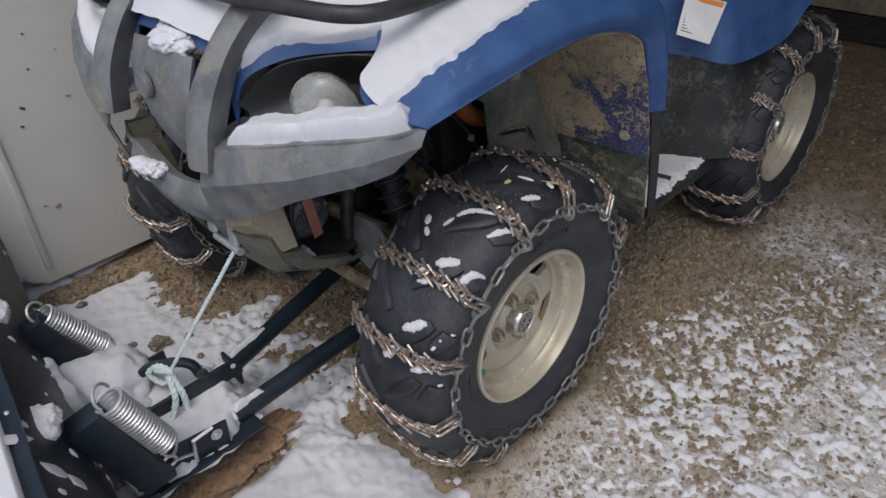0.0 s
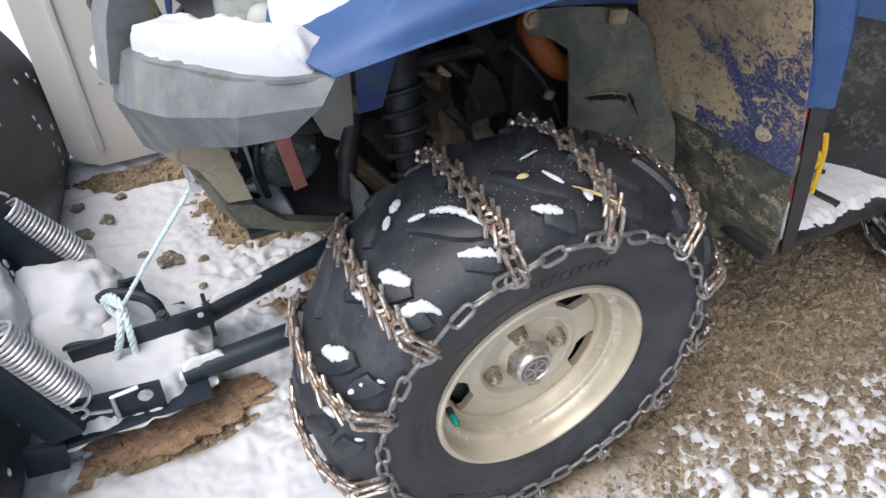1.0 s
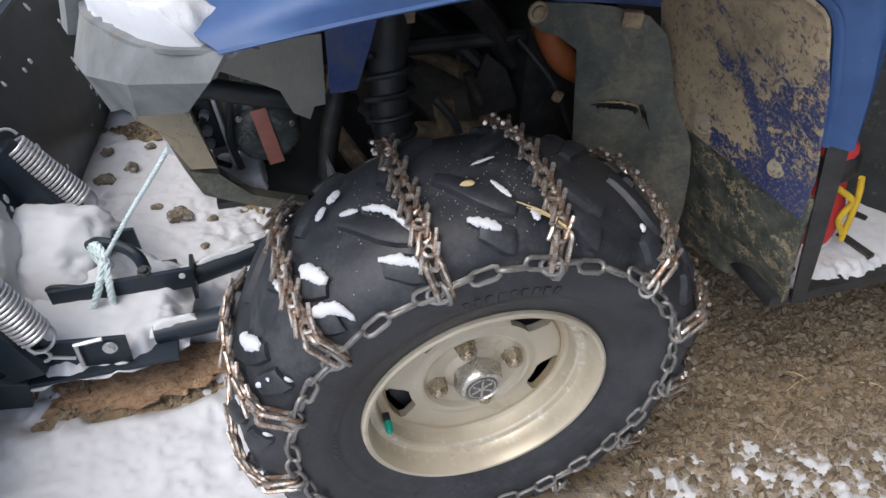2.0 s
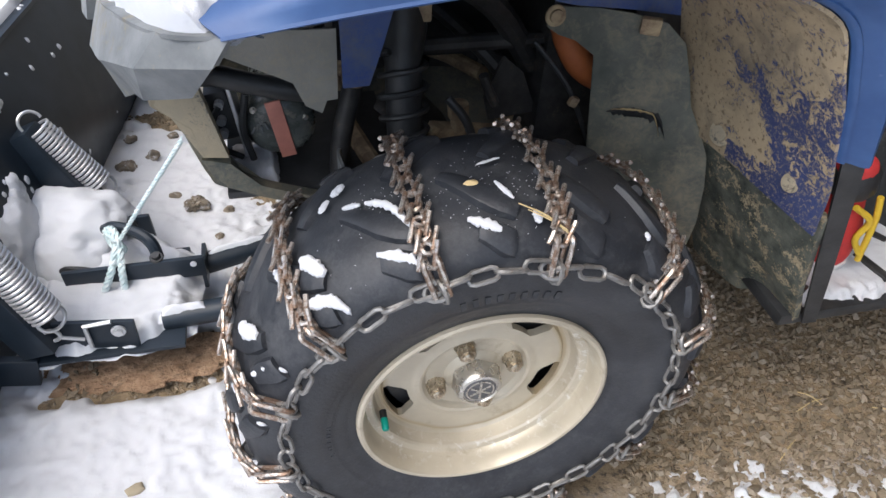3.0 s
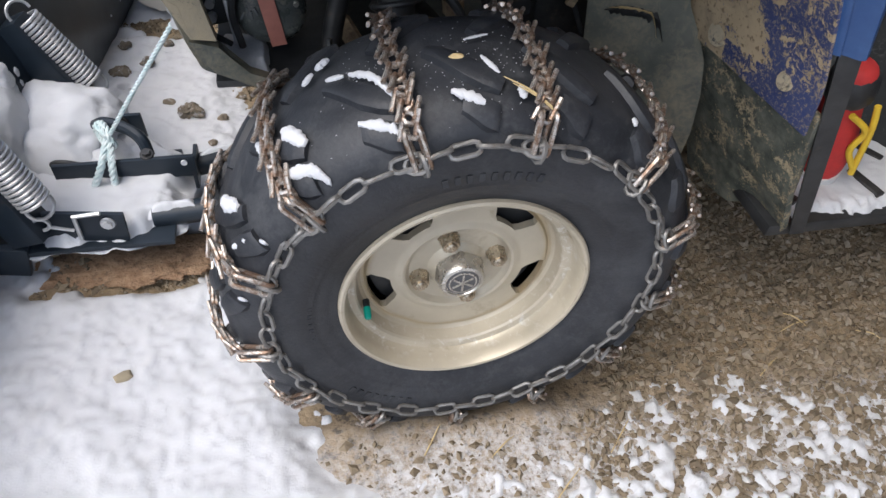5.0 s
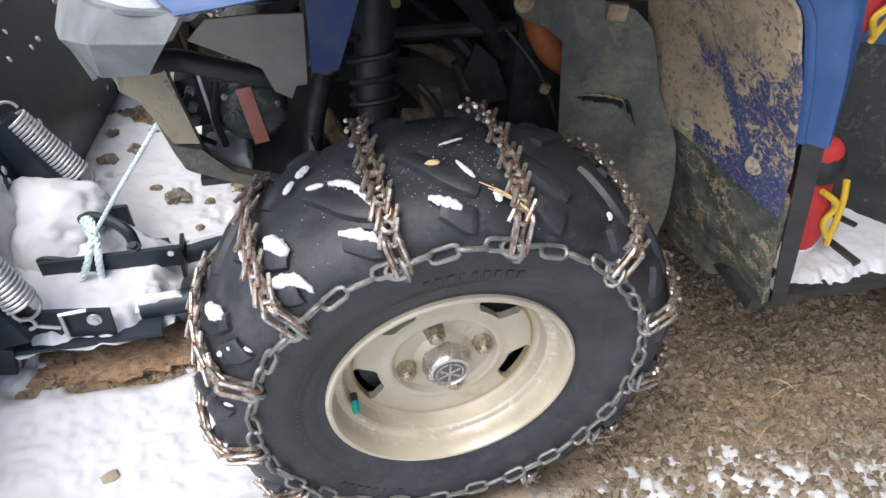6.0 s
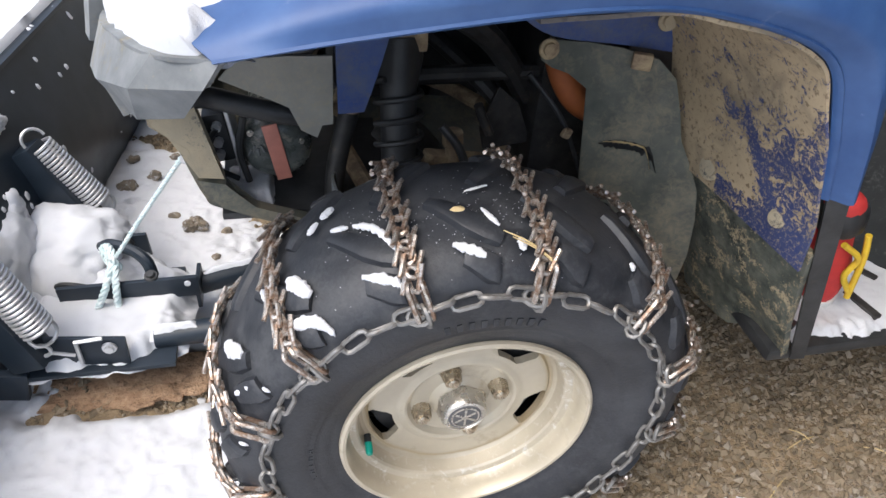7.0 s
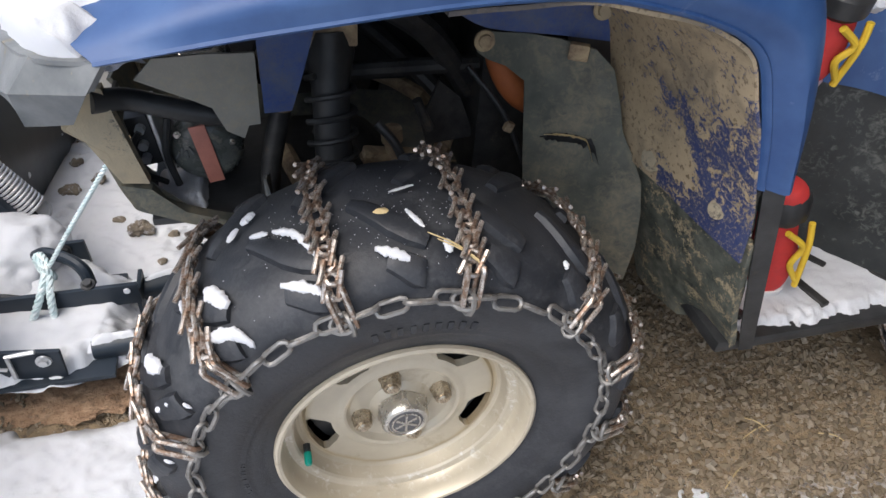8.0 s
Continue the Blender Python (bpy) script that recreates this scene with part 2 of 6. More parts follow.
def stone_material():
    m, t, b = material("gravel_stone", 0.85)
    info = t.nodes.new("ShaderNodeNewGeometry")
    ob = t.nodes.new("ShaderNodeObjectInfo")
    add = t.nodes.new("ShaderNodeMath")
    add.operation = "FRACT"
    s = t.nodes.new("ShaderNodeMath")
    s.operation = "ADD"
    t.links.new(info.outputs["Random Per Island"], s.inputs[0])
    t.links.new(ob.outputs["Random"], s.inputs[1])
    t.links.new(s.outputs[0], add.inputs[0])
    col = ramp(t, add.outputs[0], [(0.0, (0.09, 0.075, 0.056)), (0.35, (0.21, 0.168, 0.112)), (0.75, (0.34, 0.275, 0.188)), (1.0, (0.42, 0.38, 0.315))])
    col = mix(t, noise_tex(t, 120.0, 4.0), col, (0.19, 0.147, 0.093))
    t.links.new(col, b.inputs["Base Color"])
    bump(t, b, noise_tex(t, 300.0), 0.4, 0.001)
    return m
M_STONE = stone_material()
def earth_material():
    """Brown earth with fine stony grain, dusted with trodden snow on the open side of the yard."""
    m, t, b = material("brown_gravelly_earth", 0.92)
    col = mix(t, ramp(t, noise_tex(t, 14, 7.0, 0.65), [(0.35, grey(0)), (0.68, grey(1))]), (0.20, 0.150, 0.090), (0.37, 0.285, 0.180))
    col = mix(t, ramp(t, noise_tex(t, 60, 6.0, 0.7), [(0.52, grey(0)), (0.62, grey(1))]), col, (0.10, 0.08, 0.058))
    sep = t.nodes.new("ShaderNodeSeparateXYZ")
    t.links.new(coords(t), sep.inputs[0])
    def rng_(out, a, b_):
        n = t.nodes.new("ShaderNodeMapRange")
        n.interpolation_type = "SMOOTHSTEP"
        t.links.new(out, n.inputs[0])
        n.inputs[1].default_value, n.inputs[2].default_value = a, b_
        return n.outputs[0]
    def times(a, b_):
        n = t.nodes.new("ShaderNodeMath")
        n.operation = "MULTIPLY"
        t.links.new(a, n.inputs[0])
        t.links.new(b_, n.inputs[1])
        return n.outputs[0]
    patch = times(times(rng_(sep.outputs[1], 0.06, -0.08), rng_(sep.outputs[0], 1.7, 1.1)), rng_(noise_tex(t, 5.0, 4.0), 0.25, 0.55))
    dust = ramp(t, noise_tex(t, 85, 7.0, 0.72), [(0.33, grey(0)), (0.58, grey(1))])
    col = mix(t, times(patch, dust), col, (0.58, 0.58, 0.585))
    t.links.new(col, b.inputs["Base Color"])
    bump(t, b, noise_tex(t, 130, 5.0, 0.65), 0.9, 0.004)
    return m
for m_, level in ((M_PLOW, 0.42), (M_TYRE, 0.40)):
    m_.node_tree.nodes["Principled BSDF"].inputs["Specular IOR Level"].default_value = level
M_EARTH = earth_material()
M_ROCK = surface("damp_brown_rock", (0.11, 0.092, 0.07), (0.26, 0.215, 0.155), 45, (0.7, 0.9), dirt=(0.6, 0.61, 0.63), dirt_at=0.62, dirt_scale=60, bump_strength=0.8, bump_dist=0.003)

def snow_material():
    m, t, b = material("snow", 0.75)
    col = mix(t, noise_tex(t, 8.0, 5.0), (0.66, 0.67, 0.69), (0.56, 0.575, 0.60))
    t.links.new(col, b.inputs["Base Color"])
    b.inputs["Subsurface Weight"].default_value = 0.15
    b.inputs["Subsurface Radius"].default_value = (0.01, 0.01, 0.012)
    bump(t, b, mix(t, 0.28, noise_tex(t, 320.0, 5.0, 0.7), noise_tex(t, 45.0, 5.0, 0.6)), 0.45, 0.0035)
    return m
M_SNOW = snow_material()

def lens_material():
    m, t, b = material("clear_lamp_lens", 0.08)
    b.inputs["Base Color"].default_value = (0.90, 0.92, 0.88, 1)
    b.inputs["Transmission Weight"].default_value = 0.78
    b.inputs["IOR"].default_value = 1.3
    return m
M_LENS = lens_material()

# ---- helpers ----
YC = 0.57   # centre line of the quad
def thing(name, label, category, group="", at=(0, 0, 0), kind=""):
    e = new(name)
    e.location = at
    e.empty_display_size = 0.05
    return tagged(e, label, category, group, kind)

def finish(bm, smooth=True):
    bmesh.ops.recalc_face_normals(bm, faces=bm.faces)
    for f in bm.faces:
        f.smooth = smooth

def part(name, bm, mat, parent, label="", smooth=True, angle=35):
    """Links a bmesh, given in world places, as one mesh under a thing or part."""
    finish(bm, smooth)
    me = bpy.data.meshes.new(name)
    bm.to_mesh(me)
    bm.free()
    me.materials.append(mat)
    if smooth:
        me.set_sharp_from_angle(angle=radians(angle))
    ob = new(name, me)
    if parent is not None:
        ob.parent = parent
        off = Vector((0, 0, 0))
        p = parent
        while p is not None:
            off += p.location
            p = p.parent
        ob.matrix_parent_inverse = Matrix.Translation(-off)
    if label:
        tagged(ob, label)
    return ob

def solo(name, bm, mat, label, category, group="", kind="", smooth=True):
    return tagged(part(name, bm, mat, None, "", smooth, 85 if kind == "stuff" else 35), label, category, group, kind)

def spline(pts, n):
    """Catmull-Rom through pts, n points."""
    p = np.array(pts, float)
    if len(p) == 2:
        return p[0] + np.linspace(0, 1, n)[:, None] * (p[1] - p[0])
    q = np.vstack([2 * p[0] - p[1], p, 2 * p[-1] - p[-2]])
    u = np.linspace(0, len(p) - 1 - 1e-9, n)
    i = u.astype(int)
    f = (u - i)[:, None]
    a, b, c, d = q[i], q[i + 1], q[i + 2], q[i + 3]
    return 0.5 * (2 * b + (c - a) * f + (2 * a - 5 * b + 4 * c - d) * f ** 2 + (3 * b - a - 3 * c + d) * f ** 3)

def grid_faces(bm, g, closed=False):
    vs = [[bm.verts.new(p) for p in row] for row in g]
    n = len(vs)
    for i in range(n if closed else n - 1):
        r0, r1 = vs[i], vs[(i + 1) % n]
        for j in range(len(r0) - 1):
            bm.faces.new((r0[j], r0[j + 1], r1[j + 1], r1[j]))
    return vs

def straight(pts, n):
    """Straight runs through pts, n points, for creased sheets."""
    p = np.array(pts, float)
    u = np.linspace(0, len(p) - 1, n)
    return np.stack([np.interp(u, np.arange(len(p)), p[:, k]) for k in range(3)], 1)

def loft(sections, nu=24, nv=12, thick=0.004, wob=0.0, seed=0, run=spline):
    rows = np.array([run(s, nv) for s in sections])
    g = np.array([run(rows[:, j], nu) for j in range(nv)]).transpose(1, 0, 2)
    if wob:
        for i in range(nu):
            for j in range(nv):
                v = Vector(g[i, j]) * 14 + Vector((seed, 0, 0))
                g[i, j] += np.array(noise.noise_vector(v)) * wob
    bm = bmesh.new()
    grid_faces(bm, g)
    bmesh.ops.recalc_face_normals(bm, faces=bm.faces)
    if thick:
        bmesh.ops.solidify(bm, geom=bm.faces[:], thickness=thick)
    return bm

def mirror(sections):
    return [[(x, 2 * YC - y, z) for x, y, z in s] for s in sections]

def tube(pts, r, seg=10, n=None, bm=None, caps=True, closed=False):
    """A round bar along pts; r a radius or one for each point."""
    bm = bm or bmesh.new()
    p = spline(pts, n) if n else np.array(pts, float)
    m = len(p)
    rr = [r] * m if isinstance(r, (int, float)) else list(np.interp(np.linspace(0, 1, m), np.linspace(0, 1, len(r)), r))
    up = None
    rings = []
    for i in range(m):
        if closed:
            d = Vector(p[(i + 1) % m] - p[i - 1]).normalized()
        else:
            d = Vector(p[min(i + 1, m - 1)] - p[max(i - 1, 0)]).normalized()
        if up is None:
            up = d.orthogonal().normalized()
        else:
            up = (up - d * up.dot(d)).normalized()
        s = d.cross(up)
        rings.append([bm.verts.new(Vector(p[i]) + (up * math.cos(a) + s * math.sin(a)) * rr[i]) for a in [2 * math.pi * k / seg for k in range(seg)]])
    for i in range(m if closed else m - 1):
        a, b = rings[i], rings[(i + 1) % m]
        for k in range(seg):
            bm.faces.new((a[k], a[(k + 1) % seg], b[(k + 1) % seg], b[k]))
    if caps and not closed:
        bm.faces.new(rings[0][::-1])
        bm.faces.new(rings[-1])
    return bm

def box(c, s, m=None, bm=None, bevel=0.003):
    """A bevelled block of size s round c, turned by the matrix m."""
    b2 = bmesh.new()
    bmesh.ops.create_cube(b2, size=1.0)
    bmesh.ops.scale(b2, vec=s, verts=b2.verts)
    if bevel:
        bmesh.ops.bevel(b2, geom=b2.edges[:], offset=min(bevel, 0.3 * min(s)), segments=2, affect="EDGES", profile=0.6)
    bmesh.ops.transform(b2, matrix=Matrix.Translation(c) @ (m or Matrix()), verts=b2.verts)
    if bm is None:
        return b2
    me = bpy.data.meshes.new("tmp")
    b2.to_mesh(me)
    b2.free()
    bm.from_mesh(me)
    bpy.data.meshes.remove(me)
    return bm

def lathe(profile, c=(0, 0, 0), seg=64, closed=False, warp=None):
    """Turns (radius, y) points round the y axis through c."""
    bm = bmesh.new()
    g = []
    for k in range(seg):
        a = 2 * math.pi * k / seg
        g.append([(c[0] + r * math.cos(a), c[1] + y, c[2] + r * math.sin(a)) for r, y in profile])
    vs = grid_faces(bm, g, closed=True)
    if closed:
        for k in range(seg):
            a, b = vs[k], vs[(k + 1) % seg]
            bm.faces.new((a[-1], a[0], b[0], b[-1]))
    return bm

def plate(outline, y, thick, bulge=0.0):
    """A sheet cut to an outline of (x, z), standing at y, slightly domed and uneven."""
    bm = bmesh.new()
    f = bm.faces.new([bm.verts.new((x, y, z)) for x, z in outline])
    bmesh.ops.triangulate(bm, faces=[f])
    bmesh.ops.subdivide_edges(bm, edges=bm.edges[:], cuts=3, use_grid_fill=True)
    cx, cz = sum(p[0] for p in outline) / len(outline), sum(p[1] for p in outline) / len(outline)
    ext = max(max(abs(x - cx), abs(z - cz)) for x, z in outline)
    for v in bm.verts:
        d = math.hypot(v.co.x - cx, v.co.z - cz) / ext
        v.co.y += -bulge * max(0.0, 1 - d * d) + 0.35 * bulge * noise.noise(v.co * 16)
    out = bmesh.ops.extrude_face_region(bm, geom=bm.faces[:])
    bmesh.ops.translate(bm, vec=(0, thick, 0), verts=[g for g in out["geom"] if isinstance(g, bmesh.types.BMVert)])
    return bm

def bolt(c, r, h, axis, parent, mat=None, name="bolt", sides=6):
    """A bolt head with a washer, its axis along the given direction."""
    bm = bmesh.new()
    m = Vector(axis).to_track_quat("Z", "Y").to_matrix().to_4x4()
    bmesh.ops.create_cone(bm, cap_ends=True, segments=16, radius1=r * 1.5, radius2=r * 1.4, depth=h * 0.4, matrix=Matrix.Translation((0, 0, h * 0.2)))
    bmesh.ops.create_cone(bm, cap_ends=True, segments=sides, radius1=r, radius2=r * 0.9, depth=h, matrix=Matrix.Translation((0, 0, h * 0.6)))
    bmesh.ops.transform(bm, matrix=Matrix.Translation(c) @ m, verts=bm.verts)
    return part(name, bm, mat or M_RUST, parent)

# ---- ground and snow ----
def axis_steps(a, b, step, far):
    core = np.arange(a, b, step)
    out, d = [], step
    v = b
    while v < far:
        out.append(v)
        d *= 1.35
        v += d
    low, d, v = [], step, a - step
    while v > -far:
        low.append(v)
        d *= 1.35
        v -= d
    return np.concatenate([np.array(low[::-1] + [-far]), core, np.array(out + [far])])

def value_noise(x, y, scale, seed):
    """Smooth value noise on a lattice, -1 to 1."""
    rng = np.random.default_rng(seed)
    tab = rng.uniform(-1, 1, (256, 256))
    u, v = x * scale, y * scale
    i, j = np.floor(u).astype(int), np.floor(v).astype(int)
    f, g = u - i, v - j
    f, g = f * f * (3 - 2 * f), g * g * (3 - 2 * g)
    t = lambda a, b: tab[a % 256, b % 256]
    fade = step(0.55 * 30 / scale + 2.2, 0.25 * 30 / scale + 1.2, np.maximum(np.abs(x), np.abs(y)))
    return fade * ((t(i, j) * (1 - f) + t(i + 1, j) * f) * (1 - g) + (t(i, j + 1) * (1 - f) + t(i + 1, j + 1) * f) * g)

def step(e0, e1, v):
    t = np.clip((v - e0) / (e1 - e0), 0, 1)
    return t * t * (3 - 2 * t)

def ground_z(x, y):
    near = step(6, 2, np.hypot(x, y))
    z = 0.010 * value_noise(x, y, 3.1, 1) + 0.005 * value_noise(x, y, 11, 2) + near * (0.0035 * value_noise(x, y, 38, 3) + 0.0022 * value_noise(x, y, 90, 4))
    # dirt scuffed up beside the tyre and scraped bare at the blade
    z = z + 0.034 * np.exp(-((x - 0.02) / 0.19) ** 2 - ((y + 0.002) / 0.050) ** 2) + 0.012 * np.exp(-((x + 0.55) / 0.14) ** 2 - ((y - 0.44) / 0.05) ** 2)
    return z - 0.012

def snow_depth(x, y):
    """Depth of snow over the ground; below zero where the ground is bare."""
    n1, n2, n3 = value_noise(x, y, 4.5, 11), value_noise(x, y, 17, 12), value_noise(x, y, 55, 13)
    n4, n5 = value_noise(x, y, 95, 14), value_noise(x, y, 150, 15)
    open_snow = np.maximum(step(-0.09, -0.30, x + 0.35 * np.clip(y - 0.1, -1, 0.25)), step(1.55, 2.0, y) * step(1.2, 0.4, x))
    open_snow = np.maximum(open_snow, step(-0.7, -1.1, y))
    d = -0.012 + 0.036 * open_snow + 0.008 * n1 * (0.3 + open_snow) + 0.0015 * n2 * open_snow
    # thin trodden snow in the foreground
    thin = step(0.055, -0.02, y + 0.16 * np.clip(x - 0.55, 0, 3) + 0.05 * n1) * step(-0.35, -0.05, x) * step(-1.6, -1.1, -x)
    d = np.maximum(d, -0.012 + thin * (0.0112 + 0.004 * n2 + 0.006 * n3 + 0.007 * n4 + 0.007 * n5 + 0.004 * n1 - 0.0050 * step(0.40, 0.85, x)))
    # gravel showing between the push tubes and beside the far wheel
    under = step(-0.45, -0.2, x) * step(0.2, 0.3, y) * step(1.1, 0.95, y)
    d = d + under * (0.0145 + 0.010 * n2 + 0.010 * n3 + 0.006 * n4)* step(0.1, -0.2, x)
    wheel_bare = np.exp(-((x - 0.0) / 0.21) ** 4 - ((y - 0.06) / 0.105) ** 4)
    far_bare = np.exp(-((x + 0.02) / 0.30) ** 4 - ((y - 1.02) / 0.14) ** 4) + np.exp(-((x + 0.36) / 0.25) ** 4 - ((y - 1.26) / 0.06) ** 4)
    scrape = np.exp(-((x + 0.50) / 0.19) ** 4 - ((y - 0.425 - 0.06 * (x + 0.5)) / 0.072) ** 4)
    d = d - 0.05 * (wheel_bare + far_bare + scrape) * (1 + 0.7 * n2 + 0.5 * n3)
    # pits where stones show through
    d = d - 0.04 * step(0.72, 0.95, n3 + 0.55 * n4 + 0.3 * n5) * step(-0.1, 0.4, n1 + 0.3 * n2) * open_snow * step(0.55, 0.75, y)
    return d + 0.0016 * n2 * (1 - 0.8 * open_snow) + 0.0012 * n3 * (1 - 0.8 * open_snow)

def sheet(name, mat, zfun, step_size, label):
    xs, ys = axis_steps(-1.1, 1.7, step_size, 80.0), axis_steps(-0.75, 1.6, step_size, 80.0)
    X, Y = np.meshgrid(xs, ys)
    Z = zfun(X, Y)
    co = np.stack([X, Y, Z], -1).reshape(-1, 3)
    w, h = len(xs), len(ys)
    idx = np.arange(w * h).reshape(h, w)
    quads = np.stack([idx[:-1, :-1], idx[:-1, 1:], idx[1:, 1:], idx[1:, :-1]], -1).reshape(-1, 4)
    me = bpy.data.meshes.new(name)
    me.from_pydata(co.tolist(), [], quads.tolist())
    me.materials.append(mat)
    me.polygons.foreach_set("use_smooth", [True] * len(me.polygons))
    ob = new(name, me)
    return tagged(ob, label, "ground" if name == "ground" else "snow", kind="structure")

ground = sheet("ground", M_EARTH, ground_z, 0.010, "brown gravelly earth yard, dry under cover")
snow_ground = sheet("snow", M_SNOW, lambda x, y: ground_z(x, y) + snow_depth(x, y), 0.0052, "thin uneven white snow lying on the ground")

# ---- the quad bike ----
quad = thing("quad_bike", "muddy blue quad bike with snow on its fenders", "quad bike")

# wheels
WZ = 0.294
WY = 0.008   # outer side of the near wheels
TREAD = spline([(0.246, -0.002), (0.268, 0.006), (0.286, 0.026), (0.297, 0.058), (0.301, 0.105), (0.297, 0.152), (0.286, 0.184), (0.268, 0.204), (0.246, 0.212)], 41)

def tread_at(th, u, h):
    """Place on the tyre's outside at the angle th, u across from the outer (0) to the inner side (1), h above it."""
    k = max(0.0, min(0.99999, u)) * (len(TREAD) - 1)
    i = int(k)
    p = TREAD[i] + (TREAD[i + 1] - TREAD[i]) * (k - i)
    d = TREAD[i + 1] - TREAD[i]
    d = d / np.hypot(*d)
    n = np.array((d[1], -d[0]))
    r, y = p + n * h
    return Vector((r * math.cos(th), y, r * math.sin(th)))

def u_of(y):
    """Place across the tread from the distance to the wheel's outer side."""
    return float(np.interp(y, TREAD[:, 1], np.linspace(0, 1, len(TREAD))))

def tread_normal(th, u):
    return (tread_at(th, u, 0.01) - tread_at(th, u, 0.0)).normalized()

def wheel_meshes(flat):
    side = [(0.142, 0.052), (0.152, 0.030), (0.1590, 0.0200), (0.1615, 0.0185), (0.166, 0.0175), (0.172, 0.0140), (0.184, 0.0085), (0.190, 0.0068), (0.192, 0.0050), (0.196, 0.0050), (0.198, 0.0035), (0.215, 0.0005), (0.232, -0.002)]
    prof = side + [tuple(p) for p in TREAD[::2]] + [(r, 0.21 - y) for r, y in side[::-1]]
    bm = lathe(prof, seg=96)
    # raised bars of moulded lettering on the wall
    for a0, cnt, r in ((3.95, 8, 0.213), (1.30, 9, 0.208)):
        for k in range(cnt):
            a = a0 + 0.062 * k
            m = Matrix.Rotation(-a, 4, "Y")
            box((r * math.cos(a), 0.0005, r * math.sin(a)), (0.010, 0.0018, 0.006), m, bm, 0.0)
    for v in bm.verts:
        if v.co.z < -WZ + 0.004:
            v.co.z = -WZ + 0.004 + 0.12 * (v.co.z + WZ - 0.004)
            v.co.y = 0.105 + (v.co.y - 0.105) * 1.03
    finish(bm)
    tyre = bpy.data.meshes.new("tyre")
    bm.to_mesh(tyre)
    bm.free()
    tyre.materials.append(M_TYRE)
    tyre.set_sharp_from_angle(angle=radians(62))
    # rim dish with openings
    prof = [(0.150, 0.034), (0.157, 0.026), (0.1600, 0.0185), (0.1592, 0.0140), (0.1560, 0.0122), (0.1525, 0.0132), (0.1500, 0.0180), (0.1482, 0.0300), (0.1470, 0.0400), (0.1450, 0.0440), (0.1370, 0.0462), (0.1345, 0.0490), (0.1325, 0.0600),
            (0.1305, 0.0655), (0.1265, 0.0695), (0.1222, 0.0705), (0.1202, 0.0685)]
    cut0 = len(prof)
    prof += [(0.1190 - 0.0355 * k / 18, 0.0668 - 0.0030 * k / 18) for k in range(19)]
    prof += [(0.0805, 0.0628), (0.0770, 0.0612), (0.0735, 0.0606), (0.0700, 0.0622), (0.0675, 0.0665), (0.0640, 0.0695), (0.058, 0.0705), (0.040, 0.0705), (0.036, 0.0665), (0.030, 0.062), (0.0005, 0.062)]
    bm = bmesh.new()
    seg = 240
    # each ring's columns are drawn together so that the openings get clean slanted sides
    holes = [radians(a) for a in (-20, 52, 128, 197)]
    rows_cut = range(cut0, cut0 + 15)
    half = [0.25] * len(prof)
    for j in range(len(prof)):
        k = min(max(j - cut0, 0), 15)
        if cut0 - 1 <= j <= cut0 + 18:
            half[j] = 0.34 - 0.05 * max(0, 1 - k / 3) - 0.0085 * k - 0.035 * max(0, k - 12) / 3
    cols = [[round((a + s * 0.25) / (2 * math.pi) * seg) for s in (-1, 1)] for a in holes]
    knots = [c for pair in cols for c in pair]
    vs = []
    turn = []
    for j in range(len(prof)):
        at = [a + s * half[j] for a in holes for s in (-1, 1)]
        turn.append(np.interp(np.arange(knots[0], knots[0] + seg), knots + [knots[0] + seg], at + [at[0] + 2 * math.pi]))
    for k in range(seg):
        vs.append([bm.verts.new((r * math.cos(turn[j][k]), y, r * math.sin(turn[j][k]))) for j, (r, y) in enumerate(prof)])
    for k in range(seg):
        open_here = any(lo <= k + knots[0] < hi for lo, hi in cols)
        for j in range(len(prof) - 1):
            if open_here and j in rows_cut:
                continue
            a, b = vs[k], vs[(k + 1) % seg]
            bm.faces.new((a[j], a[j + 1], b[j + 1], b[j]))
    # pressed walls round each opening
    rims = [e for e in bm.edges if e.is_boundary and 0.082 < math.hypot(e.verts[0].co.x, e.verts[0].co.z) < 0.1195]
    drawn = bmesh.ops.extrude_edge_only(bm, edges=rims)
    for v in drawn["geom"]:
        if isinstance(v, bmesh.types.BMVert):
            v.co.y += 0.011
    bmesh.ops.recalc_face_normals(bm, faces=bm.faces)
    bmesh.ops.solidify(bm, geom=bm.faces[:], thickness=0.002)
    finish(bm)
    rim = bpy.data.meshes.new("wheel")
    bm.to_mesh(rim)
    bm.free()
    rim.materials.append(M_RIM)
    rim.set_sharp_from_angle(angle=radians(24))
    return tyre, rim

def mesh_of(name, bm, mat, smooth=True, angle=35):
    finish(bm, smooth)
    me = bpy.data.meshes.new(name)
    bm.to_mesh(me)
    bm.free()
    me.materials.append(mat)
    if smooth:
        me.set_sharp_from_angle(angle=radians(angle))
    return me

